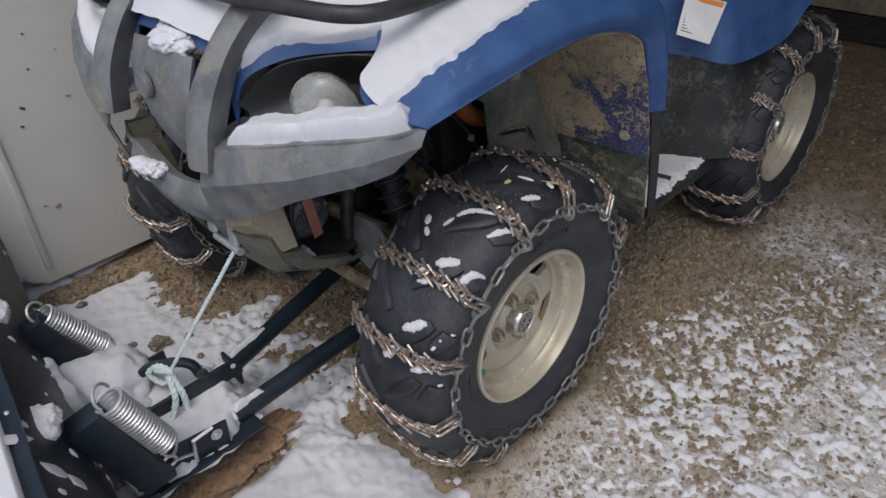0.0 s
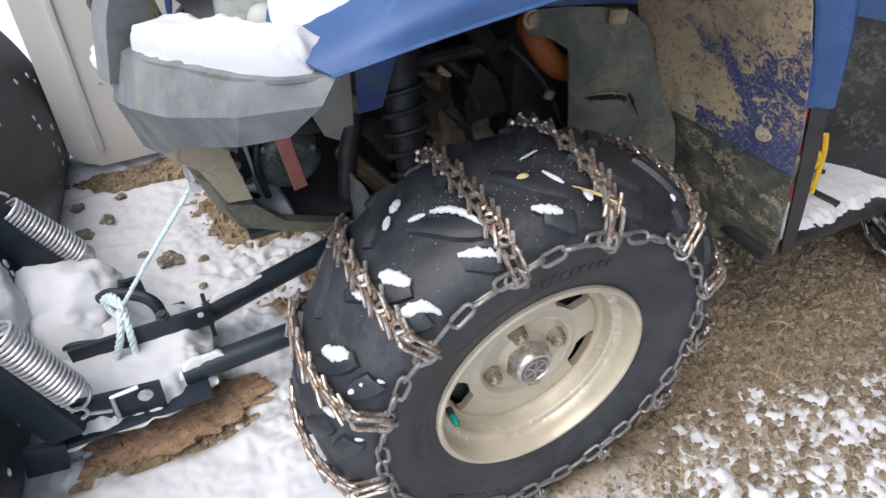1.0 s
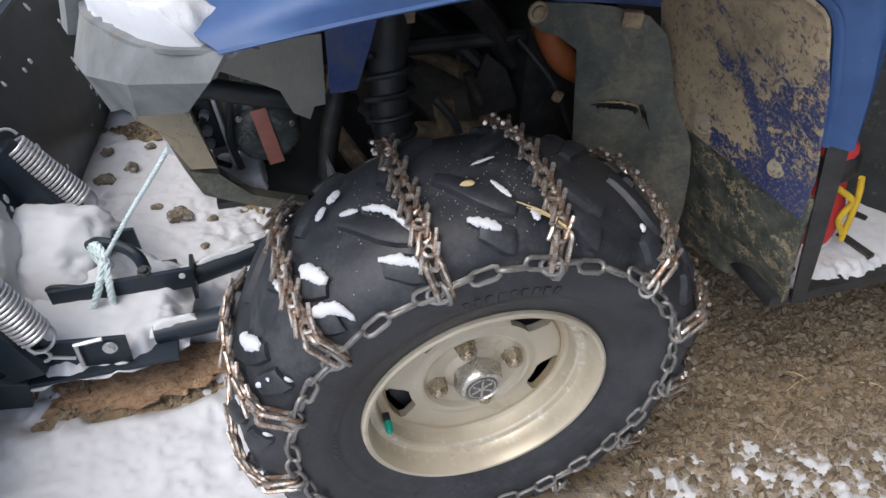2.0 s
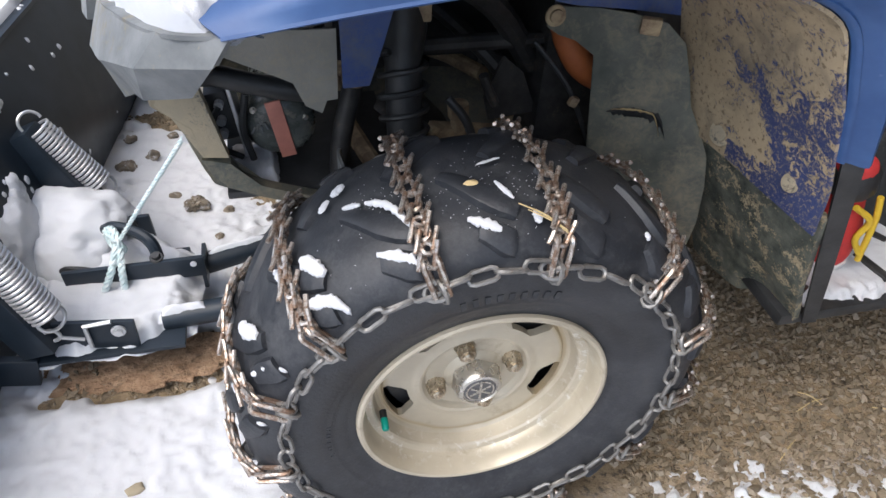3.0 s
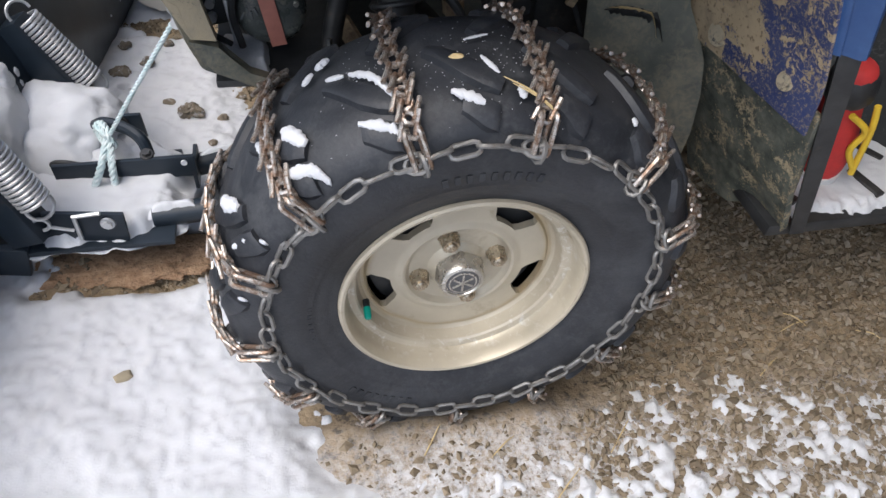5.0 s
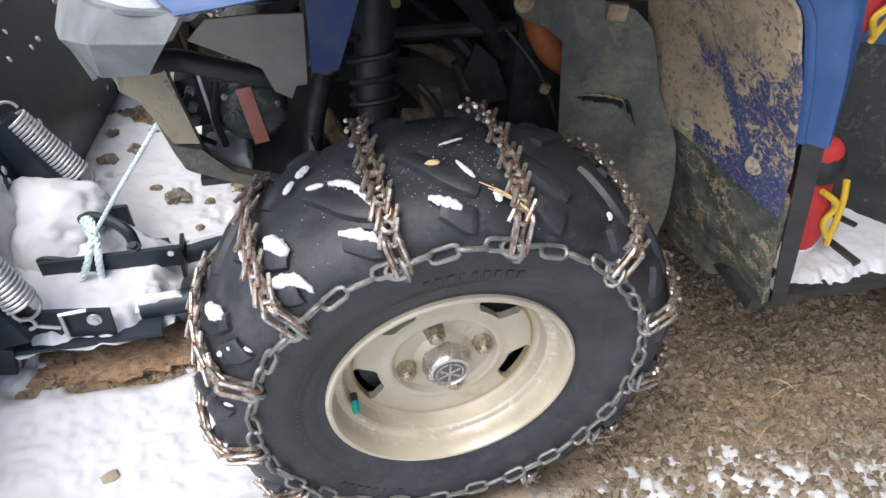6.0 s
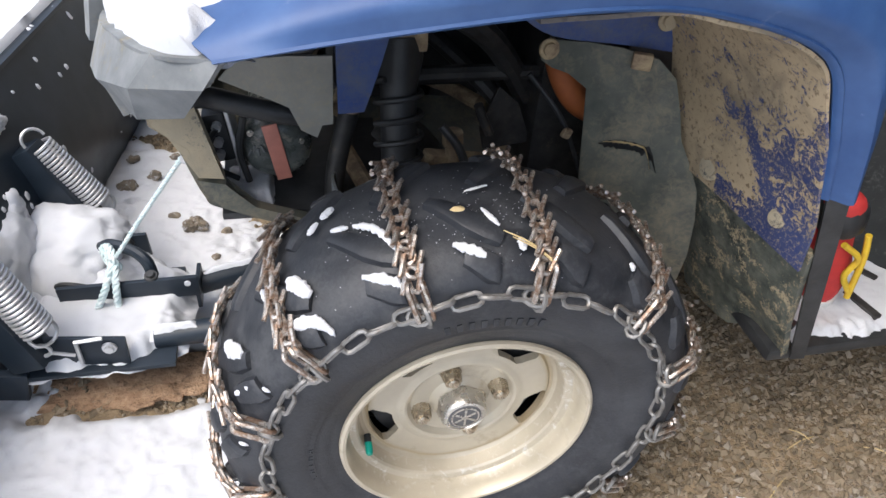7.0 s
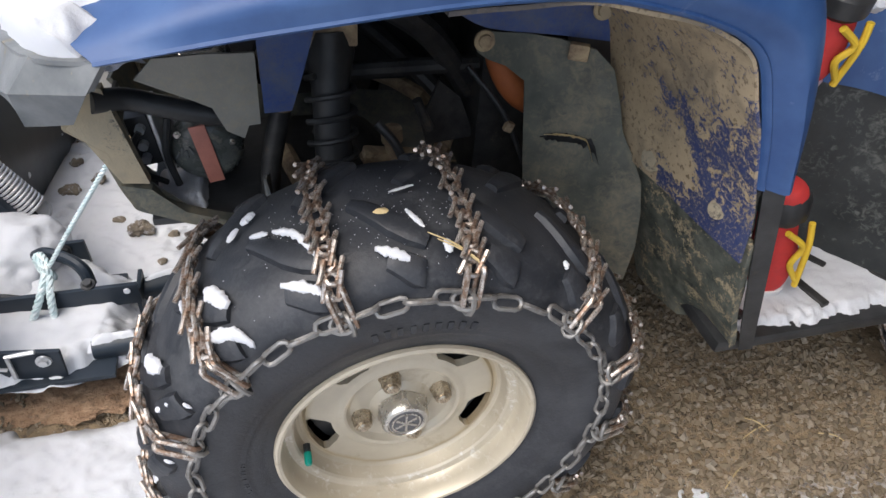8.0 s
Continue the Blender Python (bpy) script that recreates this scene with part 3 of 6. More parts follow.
N_LUG = 18
def lug_mesh(kind):
    """A worn tread bar: a bent one from the crown to the shoulder, or a short block on the shoulder's edge; on the outer or inner side."""
    inner = kind.startswith("inner")
    if kind.endswith("bar"):
        line, wide = [(12.6, 0.094), (9.4, 0.078), (5.6, 0.057), (2.6, 0.044), (0.0, 0.035)], [0.007, 0.010, 0.0125, 0.0115, 0.008]
    else:
        line, wide = [(8.2, 0.024), (4.4, 0.0155), (1.4, 0.0105)], [0.0085, 0.0105, 0.0085]
    pts = spline([(radians(a) * 0.297, y, 0) for a, y in line], 9)
    w = np.interp(np.linspace(0, 1, 9), np.linspace(0, 1, len(wide)), wide)
    bm = bmesh.new()
    rows = []
    for i in range(9):
        d = pts[min(i + 1, 8)] - pts[max(i - 1, 0)]
        d = d / np.hypot(d[0], d[1])
        row = []
        for k, h in ((-1.25, -0.002), (-0.9, 0.0062), (-0.5, 0.0078), (0.5, 0.0078), (0.9, 0.0062), (1.25, -0.002)):
            a, y = pts[i][0] - d[1] * w[i] * k, max(0.002, pts[i][1] + d[0] * w[i] * k)
            row.append(tread_at(a / 0.297, 1 - u_of(y) if inner else u_of(y), h * (0.75 if i in (0, 8) and h > 0 else 1)))
        rows.append(row)
    vs = grid_faces(bm, rows)
    for end, s in ((vs[0], -1), (vs[-1], 1)):
        bm.faces.new(end if s < 0 else end[::-1])
    return mesh_of("tyre_lug", bm, M_TYRE, True, 38)
LUGS = [lug_mesh(k) for k in ("outer_bar", "outer_block", "inner_bar", "inner_block")]
TYRE, RIM = wheel_meshes(True)
def turned(profile, mat, name, seg=24):
    return mesh_of(name, lathe(profile, seg=seg), mat)
NUT = turned([(0.0150, 0.012), (0.0150, 0.004), (0.0130, 0.001), (0.0122, -0.009), (0.0108, -0.013), (0.0080, -0.0132), (0.0078, -0.0155), (0.006, -0.017), (0.0003, -0.0172)], M_NUT, "wheel_nut", 8)
bmc = bmesh.new()
bmesh.ops.create_cone(bmc, cap_ends=True, segments=6, radius1=0.036, radius2=0.033, depth=0.016, matrix=Matrix.Rotation(radians(90), 4, "X"))
bmesh.ops.bevel(bmc, geom=bmc.edges[:], offset=0.003, segments=2, affect="EDGES")
me_tmp = mesh_of("tmp", lathe([(0.031, -0.004), (0.030, -0.013), (0.027, -0.017), (0.0235, -0.018), (0.0225, -0.0165), (0.0003, -0.0165)], seg=40), M_CHROME)
bmc.from_mesh(me_tmp)
CAP = mesh_of("hub_cap", bmc, M_CHROME)
EMBLEM = turned([(0.0003, 0.0), (0.0205, 0.0), (0.0215, 0.001)], M_INK, "emblem", 32)
SPOKE = mesh_of("emblem_bar", box((0, 0, 0), (0.030, 0.0012, 0.0028), bevel=0.0003), M_CHROME)
RING = turned([(0.0165, 0.0), (0.0185, 0.0), (0.0185, 0.001)], M_CHROME, "emblem_ring", 32)
VALVE = mesh_of("valve", tube([(0, 0.016, 0), (0, 0.004, 0)], 0.0045, 10), M_BLACK)
VCAP = mesh_of("valve_cap", tube([(0, 0.005, 0), (0, -0.008, 0), (0, -0.011, 0)], [0.0048, 0.0048, 0.0036], 10), M_GREENCAP)
DRUM = turned([(0.0003, 0.085), (0.115, 0.088), (0.12, 0.10), (0.12, 0.16), (0.0003, 0.17)], M_BLACK, "brake_drum", 32)

def raised_word(word, size, r, a0, pitch):
    """Letters moulded on the tyre wall along an arc, reading outwards."""
    bm = bmesh.new()
    for k, ch in enumerate(word):
        cu = bpy.data.curves.new("letter", "FONT")
        cu.body, cu.size, cu.extrude, cu.align_x, cu.align_y = ch, size, 0.0008, "CENTER", "CENTER"
        ob = bpy.data.objects.new("letter", cu)
        me = bpy.data.meshes.new_from_object(ob)
        bpy.data.objects.remove(ob)
        bpy.data.curves.remove(cu)
        a = a0 - pitch * k
        m = Matrix.Translation((r * math.cos(a), 0.0050, r * math.sin(a))) @ Matrix.Rotation(math.pi / 2 - a, 4, "Y") @ Matrix.Rotation(math.pi / 2, 4, "X")
        me.transform(m)
        bm.from_mesh(me)
        bpy.data.meshes.remove(me)
    return mesh_of("moulded_word", bm, M_TYRE, False)
WORD = raised_word("CHINA", 0.0115, 0.195, radians(190), 0.070)

def wheel(c, flip=False):
    w = new("wheel", RIM)
    w.parent = quad
    w.matrix_basis = pose(*c, 0, 0, 180 if flip else 0)
    tagged(w, "cream-painted steel wheel rim")
    def sub(name, me, at=(0, 0, 0), rot=None, label=""):
        o = new(name, me)
        o.parent = w
        o.matrix_basis = Matrix.Translation(at) @ (rot or Matrix())
        if label:
            tagged(o, label)
    sub("tyre", TYRE, label="black rubber tyre with bent lugs")
    sub("brake_drum", DRUM)
    sub("moulded_word", WORD)
    for k in range(4 * N_LUG):
        a = radians(88 + 20 * (k // 4) + (10 if k % 4 > 1 else 0))
        if abs((a + math.pi / 2 + math.pi) % (2 * math.pi) - math.pi) > 0.24:
            sub("tyre_lug", LUGS[k % 4], rot=Matrix.Rotation(-a, 4, "Y"))
    for a in (107, 17, 197, 287):
        sub("wheel_nut", NUT, (0.0525 * math.cos(radians(a)), 0.067, 0.0525 * math.sin(radians(a))))
    sub("hub_cap", CAP, (0, 0.055, 0), label="dull chrome hub cap")
    sub("emblem", EMBLEM, (0, 0.0375, 0))
    sub("emblem_ring", RING, (0, 0.0368, 0))
    for a in (30, 90, 150):
        sub("emblem_bar", SPOKE, (0, 0.0368, 0), Matrix.Rotation(radians(a), 4, "Y"))
    v = Matrix.Rotation(radians(12), 4, "X")
    sub("valve", VALVE, (-0.121, 0.044, -0.043), v)
    sub("valve_cap", VCAP, (-0.121, 0.044, -0.043), v, "green plastic valve cap")
    return w

WHEELS = [wheel((0, WY, WZ)), wheel((0, 2 * YC - WY, WZ), True), wheel((1.18, WY, WZ)), wheel((1.18, 2 * YC - WY, WZ), True)]

# ---- tyre chains ----
def link_mesh(name, length, width, wire, mat, bar=False, seg=6):
    """A long round-ended link; bar adds the short ice bars welded across it."""
    r, s = width / 2 - wire / 2, length / 2 - width / 2
    pts = []
    for k in range(5):
        a = -math.pi / 2 + math.pi * k / 4
        pts.append((s + r * math.cos(a), r * math.sin(a), 0))
    for k in range(5):
        a = math.pi / 2 + math.pi * k / 4
        pts.append((-s + r * math.cos(a), r * math.sin(a), 0))
    bm = tube(pts, wire / 2, seg, closed=True)
    if bar:
        tube([(-0.011, -0.003, wire * 0.75), (0.011, -0.0145, wire * 0.75)], wire * 0.46, 7, bm=bm)
        tube([(-0.011, 0.0145, wire * 0.75), (0.011, 0.003, wire * 0.75)], wire * 0.46, 7, bm=bm)
    return mesh_of(name, bm, mat, True, 50)

L_SIDE = link_mesh("side_link", 0.037, 0.0180, 0.0053, M_LINK)
L_HOOK = link_mesh("hook_link", 0.050, 0.0165, 0.0058, M_RLINK)
L_RING = link_mesh("clasp", 0.030, 0.022, 0.0055, M_LINK)
L_BAR = link_mesh("barred_link", 0.031, 0.0185, 0.0058, M_RLINK, True)

def frame_from(p, along, normal, roll=0.0):
    x = along.normalized()
    z = (normal - x * normal.dot(x)).normalized()
    y = z.cross(x)
    m = Matrix((x, y, z)).transposed().to_4x4()
    return Matrix.Translation(p) @ m @ Matrix.Rotation(roll, 4, "X")

def tyre_chain():
    e = thing("tyre_chain", "rusty steel tyre chain with ice bars wrapped round a wheel", "tyre chain", "tyre chains", at=(0, WY, WZ))
    rng = random.Random(5)
    def put(name, me, m):
        o = new(name, me)
        o.parent = e
        o.matrix_basis = m
    crosses = [radians(a) for a in (160.1, 135.8, 107.1, 80.1, 48.8)] + [radians(48.8 - 27.6 * k) for k in range(1, 9)]
    spans = [(a, (a - b) % (2 * math.pi)) for a, b in zip(crosses, crosses[1:] + crosses[:1])]
    for side in (0, 1):
        for k in range(4 * len(spans)):
            a0, span = spans[k // 4]
            f = (k % 4 + 0.5) / 4
            th = a0 - span * f
            r = 0.2385 + 0.004 * abs(2 * f - 1) ** 1.5 + rng.uniform(-0.001, 0.001)
            y = -0.0065 if side == 0 else 0.2165
            tang = Vector((-math.sin(th), 0, math.cos(th))) + Vector((math.cos(th), 0, math.sin(th))) * (0.10 * (-1 if f < 0.5 else 1))
            out = Vector((0, -1 if side == 0 else 1, 0))
            put("side_link", L_SIDE, frame_from(Vector((r * math.cos(th) - 0.003, y, r * math.sin(th) + 0.013)), tang, out, radians(34 if k % 2 else -46) + rng.uniform(-0.2, 0.2)))
    for th in crosses:
        for u, sgn in ((0.035, 1), (0.965, -1)):
            p = tread_at(th, u - 0.05 * sgn, 0.006)
            put("clasp", L_RING, frame_from(p, tread_normal(th, 0.05 if sgn > 0 else 0.95).cross(Vector((-math.sin(th), 0, math.cos(th)))), tread_normal(th, u), radians(70)))
            q = tread_at(th + 0.02, u - 0.02 * sgn, 0.008)
            put("clasp", L_RING, frame_from(q, Vector((-math.sin(th), 0.3 * sgn, math.cos(th))), tread_normal(th, u), radians(25)))
            for d in (-0.011, 0.011):
                q = tread_at(th + d * 2.2, u + 0.055 * sgn, 0.0075)
                q2 = tread_at(th + d * 2.2, u + 0.075 * sgn, 0.0085)
                put("hook_link", L_HOOK, frame_from(q, q2 - q, tread_normal(th, u), radians(75 if d > 0 else -75)))
        n = 13
        sway = rng.uniform(-0.025, 0.025)
        for k in range(n):
            u = 0.16 + 0.68 * (k + 0.5) / n
            t2 = th + sway * math.sin(math.pi * u)
            p, q = tread_at(t2, u, 0.0095), tread_at(t2, u + 0.02, 0.0095)
            put("barred_link", L_BAR, frame_from(p, q - p, tread_normal(t2, u), radians(16 if k % 2 else -16) + rng.uniform(-0.15, 0.15)))
    return e

chain = tyre_chain()
copy_thing(chain, pose(0, 2 * YC - WY, WZ, 0, 0, 180))
copy_thing(chain, pose(1.18, WY, WZ, 0, 40, 0))

# ---- body panels ----
FENDER = [
    [(-0.240, 0.048, 0.777), (-0.256, 0.070, 0.784), (-0.268, 0.120, 0.790), (-0.240, 0.175, 0.803), (-0.150, 0.205, 0.823)],
    [(-0.11, 0.045, 0.797), (-0.11, 0.050, 0.824), (-0.11, 0.12, 0.850), (-0.105, 0.22, 0.864), (-0.10, 0.32, 0.872)],
    [(0.06, 0.045, 0.815), (0.06, 0.044, 0.840), (0.06, 0.11, 0.876), (0.06, 0.25, 0.896), (0.06, 0.42, 0.905)],
    [(0.175, 0.045, 0.810), (0.195, 0.036, 0.835), (0.20, 0.10, 0.880), (0.20, 0.25, 0.905), (0.20, 0.42, 0.915)],
    [(0.300, 0.045, 0.771), (0.330, 0.030, 0.790), (0.336, 0.08, 0.848), (0.338, 0.25, 0.882), (0.335, 0.42, 0.898)],
    [(0.348, 0.045, 0.697), (0.374, 0.030, 0.708), (0.390, 0.08, 0.758), (0.392, 0.25, 0.797), (0.395, 0.42, 0.815)],
    [(0.386, 0.050, 0.597), (0.408, 0.036, 0.600), (0.420, 0.09, 0.628), (0.420, 0.25, 0.652), (0.42, 0.42, 0.67)],
]
fender = part("front_fender", loft(FENDER, 48, 20, 0.004), M_BLUE, quad, "glossy blue plastic fender")
part("front_fender", loft(mirror(FENDER), 32, 12, 0.004), M_BLUE, quad, "glossy blue plastic fender")

LINER = [[(xo - 0.002, 0.053, zo - 0.004), (0.5 * (xo + xi), 0.19, 0.5 * (zo + zi)), (xi, 0.335, zi)] for xo, zo, xi, zi in (
    (0.02, 0.806, 0.02, 0.75), (0.12, 0.812, 0.12, 0.76), (0.19, 0.803, 0.20, 0.76), (0.298, 0.768, 0.27, 0.73), (0.344, 0.695, 0.315, 0.68), (0.380, 0.605, 0.338, 0.61),
    (0.394, 0.545, 0.350, 0.555), (0.406, 0.490, 0.362, 0.492))]
cx_, cz_ = 0.12, 0.56
def toward(p, d, dy):
    v = Vector((cx_ - p[0], 0, cz_ - p[2])).normalized() * d
    return (p[0] + v.x, p[1] + dy, p[2] + v.z)
RETURN = [[s[0], toward(s[0], 0.003, 0.003), toward(s[0], 0.004, 0.008), toward(s[0], -0.004, 0.020)] for s in FENDER]
part("fender_lip", loft(RETURN, 48, 8, 0.003), M_BLUE, fender)
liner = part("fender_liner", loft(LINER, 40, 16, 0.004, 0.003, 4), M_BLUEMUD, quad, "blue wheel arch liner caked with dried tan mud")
FLAP = [[(0.420, 0.060, 0.510), (0.402, 0.15, 0.512), (0.392, 0.22, 0.514), (0.372, 0.335, 0.520)], [(0.440, 0.066, 0.43), (0.428, 0.15, 0.42), (0.420, 0.22, 0.41), (0.412, 0.33, 0.40)],
        [(0.468, 0.076, 0.345), (0.458, 0.14, 0.345), (0.455, 0.20, 0.315), (0.450, 0.315, 0.300)], [(0.492, 0.084, 0.290), (0.482, 0.148, 0.300), (0.476, 0.195, 0.254), (0.468, 0.305, 0.240)]]
flap = part("mud_flap", loft(FLAP, 20, 12, 0.010, 0.004, 2), M_FLAP, quad, "dark rubber mud flap flecked with mud")
EDGE = [[(0.386, 0.058, 0.605), (0.409, 0.050, 0.608)], [(0.440, 0.064, 0.43), (0.460, 0.056, 0.43)], [(0.494, 0.080, 0.288), (0.508, 0.072, 0.297)]]
part("flap_edge", loft(EDGE, 14, 4, 0.006), M_BLACK, quad)
for c, r in (((0.369, 0.233, 0.521), 0.0125), ((0.384, 0.103, 0.531), 0.0085)):
    bolt(c, r, 0.005, (-1, -0.3, 0.15), liner, M_TAN, "bolt", 14)
bolt((0.300, 0.325, 0.690), 0.0095, 0.006, (0, -1, 0.1), liner, M_TAN, "bolt", 14)

GUARD = [(0.158, 0.615), (0.160, 0.632), (0.172, 0.646), (0.211, 0.651), (0.252, 0.650), (0.295, 0.643), (0.319, 0.621), (0.336, 0.572), (0.346, 0.535), (0.369, 0.494), (0.386, 0.458), (0.398, 0.407), (0.406, 0.339), (0.405, 0.270), (0.36, 0.25),
         (0.29, 0.306), (0.245, 0.38), (0.236, 0.429), (0.244, 0.475), (0.248, 0.512), (0.243, 0.540), (0.234, 0.569), (0.217, 0.587), (0.193, 0.603), (0.172, 0.607)]
def slanted(bm):
    """Turns a sheet so that its rear edge comes out towards the mud flap."""
    for v in bm.verts:
        v.co.y -= 0.5 * (v.co.x - 0.25)
    return bm
guard = part("splash_guard", slanted(plate(GUARD, 0.338, 0.004, 0.008)), M_GUARD, quad, "scuffed dark plastic splash guard with a torn slot")
bolt((0.164, 0.372, 0.634), 0.010, 0.006, (0, -1, 0.1), guard, M_RUST, "bolt", 14)
part("clip", box((0.272, 0.314, 0.640), (0.026, 0.012, 0.022), Matrix.Rotation(-0.46, 4, "Z")), M_RUST, guard)
def ragged(x0, x1, y, zf, up, down, seed):
    """A torn strip between x0 and x1 round the line zf, with frayed edges."""
    bm = bmesh.new()
    rows = []
    for k in range(45):
        w = k / 44
        x = x0 + (x1 - x0) * w
        n = noise.noise(Vector((x * 160, seed, 0)))
        m = noise.noise(Vector((x * 190, seed + 7, 0)))
        taper = min(1.0, 5 * w, 6 * (1 - w))
        rows.append([(x, y, zf(w) + taper * up * (0.7 + 0.9 * n)), (x, y - 0.0015, zf(w)), (x, y, zf(w) - taper * down * (0.7 + 0.9 * m))])
    grid_faces(bm, rows)
    bmesh.ops.solidify(bm, geom=bm.faces[:], thickness=0.002)
    return bm
tear_z = lambda w: 0.508 + 0.005 * math.sin(3.2 * w) - 0.030 * (max(0.0, w - 0.78) / 0.22) ** 1.6
part("tear", slanted(ragged(0.246, 0.326, 0.3275, tear_z, 0.0075, 0.0095, 3.0)), M_BLACK, guard, "dark ragged tear")
part("torn_lip", slanted(ragged(0.250, 0.316, 0.3255, lambda w: tear_z(w) + 0.0055, 0.0018, 0.0030, 9.0)), M_STRAW, guard, "pale frayed lip of the tear")

# ---- front bumper ----
WING = [
    [(-0.386, 0.40, 0.685), (-0.405, 0.40, 0.625), (-0.388, 0.41, 0.550)],
    [(-0.368, 0.29, 0.716), (-0.390, 0.295, 0.662), (-0.372, 0.305, 0.594)],
    [(-0.338, 0.185, 0.745), (-0.360, 0.190, 0.697), (-0.345, 0.225, 0.640)],
    [(-0.288, 0.082, 0.768), (-0.311, 0.084, 0.738), (-0.313, 0.103, 0.700)],
    [(-0.232, 0.050, 0.776), (-0.249, 0.048, 0.752), (-0.272, 0.080, 0.712)],
]
SHELF = [[s[0], (s[0][0] + 0.05 * f, s[0][1] + 0.03 * f, s[0][2] + 0.005 * f), (s[0][0] + 0.11 * f, s[0][1] + 0.06 * f, s[0][2])] for s, f in zip(WING, (1.0, 1.0, 0.80, 0.40, 0.03))]
for sec, shelf in ((WING, SHELF), (mirror(WING), mirror(SHELF))):
    wing = part("bumper_wing", loft(sec, 49, 17, 0.006, 0.0012, 9, straight), M_GREY, quad, "weathered grey plastic bumper wing")
    part("shelf", loft(shelf, 18, 6, 0.004), M_GREY, wing)
POST = [[(-0.402, 0.365, 0.66), (-0.412, 0.40, 0.66), (-0.398, 0.435, 0.66)], [(-0.380, 0.365, 0.745), (-0.392, 0.40, 0.745), (-0.378, 0.435, 0.745)], [(-0.325, 0.37, 0.83), (-0.337, 0.40, 0.835), (-0.323, 0.43, 0.83)], [(-0.24, 0.37, 0.905), (-0.25, 0.40, 0.91), (-0.24, 0.43, 0.905)]]
for sec in (POST, mirror(POST)):
    part("bumper_post", loft(sec, 18, 7, 0.045), M_GREY, quad, "weathered grey plastic bumper post")
CROSS = [[(-0.37, 0.42, 0.60), (-0.385, 0.42, 0.56), (-0.37, 0.42, 0.52)], [(-0.385, YC, 0.585), (-0.40, YC, 0.55), (-0.385, YC, 0.515)], [(-0.37, 2 * YC - 0.42, 0.60), (-0.385, 2 * YC - 0.42, 0.56), (-0.37, 2 * YC - 0.42, 0.52)]]
part("bumper_crossbar", loft(CROSS, 14, 7, 0.03), M_GREY, quad)
NOSE = [[(-0.335, 0.47, 0.80), (-0.355, 0.47, 0.74), (-0.35, 0.49, 0.66), (-0.33, 0.51, 0.60)], [(-0.35, YC, 0.815), (-0.375, YC, 0.75), (-0.37, YC, 0.67), (-0.34, YC, 0.60)],
        [(-0.335, 2 * YC - 0.47, 0.80), (-0.355, 2 * YC - 0.47, 0.74), (-0.35, 2 * YC - 0.49, 0.66), (-0.33, 2 * YC - 0.51, 0.60)]]
nose = part("nose_panel", loft(NOSE, 14, 12, 0.006), M_GREY, quad)
m90 = Matrix.Rotation(radians(90), 4, "Z")
em = lathe([(0.0003, -0.006), (0.020, -0.006), (0.024, -0.002), (0.024, 0.004)], seg=28)
bmesh.ops.transform(em, matrix=Matrix.Translation((-0.381, YC, 0.745)) @ Matrix.Rotation(radians(-90), 4, "Z"), verts=em.verts)
part("emblem", em, M_GREY, nose)
SKID = [[(-0.318, 0.360, 0.505), (-0.335, 0.43, 0.495), (-0.345, 0.52, 0.490)], [(-0.300, 0.352, 0.449), (-0.305, 0.41, 0.420), (-0.305, 0.50, 0.405)], [(-0.280, 0.352, 0.428), (-0.272, 0.41, 0.392), (-0.27, 0.52, 0.372)],
        [(-0.16, 0.352, 0.386), (-0.15, 0.42, 0.350), (-0.15, 0.54, 0.340)], [(0.12, 0.37, 0.36), (0.12, 0.44, 0.33), (0.12, 0.56, 0.325)], [(0.6, 0.37, 0.32), (0.6, 0.44, 0.30), (0.6, 0.56, 0.30)]]
for sec in (SKID, mirror(SKID)):
    part("skid_plate", loft(sec, 30, 9, 0.008, 0.002, 3), M_GUARD, quad, "dark plastic skid plate with dried mud")

CHIN = [[(-0.374, 0.42, 0.585), (-0.368, 0.38, 0.592), (-0.350, 0.345, 0.606)], [(-0.368, 0.42, 0.525), (-0.364, 0.38, 0.542), (-0.356, 0.346, 0.557)], [(-0.324, 0.42, 0.482), (-0.322, 0.38, 0.502), (-0.317, 0.347, 0.521)], [(-0.314, 0.43, 0.432), (-0.311, 0.385, 0.453), (-0.307, 0.350, 0.474)]]
for sec in (CHIN, mirror(CHIN)):
    part("bumper_chin", loft(sec, 25, 13, 0.006, 0.0015, 5, straight), M_TAN, quad, "bumper chin coated in dried mud")

# ---- snow plow ----
plow = thing("snow_plow", "black steel snow plow blade with push frame and zinc springs", "snow plow")
def blade_pt(v, n, z):
    """v along the blade, n behind its top edge."""
    d = Vector((0.14, 1.0, 0)).normalized()
    q = Vector((-0.833, 0.0, 0)) + d * v + Vector((d.y, -d.x, 0)) * n
    return (q.x, q.y, z)
BP = [(0.0, 0.402), (0.010, 0.395), (0.045, 0.33), (0.078, 0.23), (0.085, 0.13), (0.068, 0.04), (0.055, 0.004)]
blade = part("blade", loft([[blade_pt(v, n, z) for n, z in BP] for v in (-0.15, 0.35, 0.9, 1.42)], 24, 24, 0.008), M_PLOW, plow, "black painted curved plow blade")
part("top_lip", loft([[blade_pt(v, -0.012, 0.400), blade_pt(v, 0.016, 0.404)] for v in (-0.15, 1.42)], 2, 2, 0.008), M_PLOW, blade)
part("cutting_edge", loft([[blade_pt(v, 0.052, 0.06), blade_pt(v, 0.046, 0.001)] for v in (-0.15, 1.42)], 2, 2, 0.012), M_PLOW, blade)
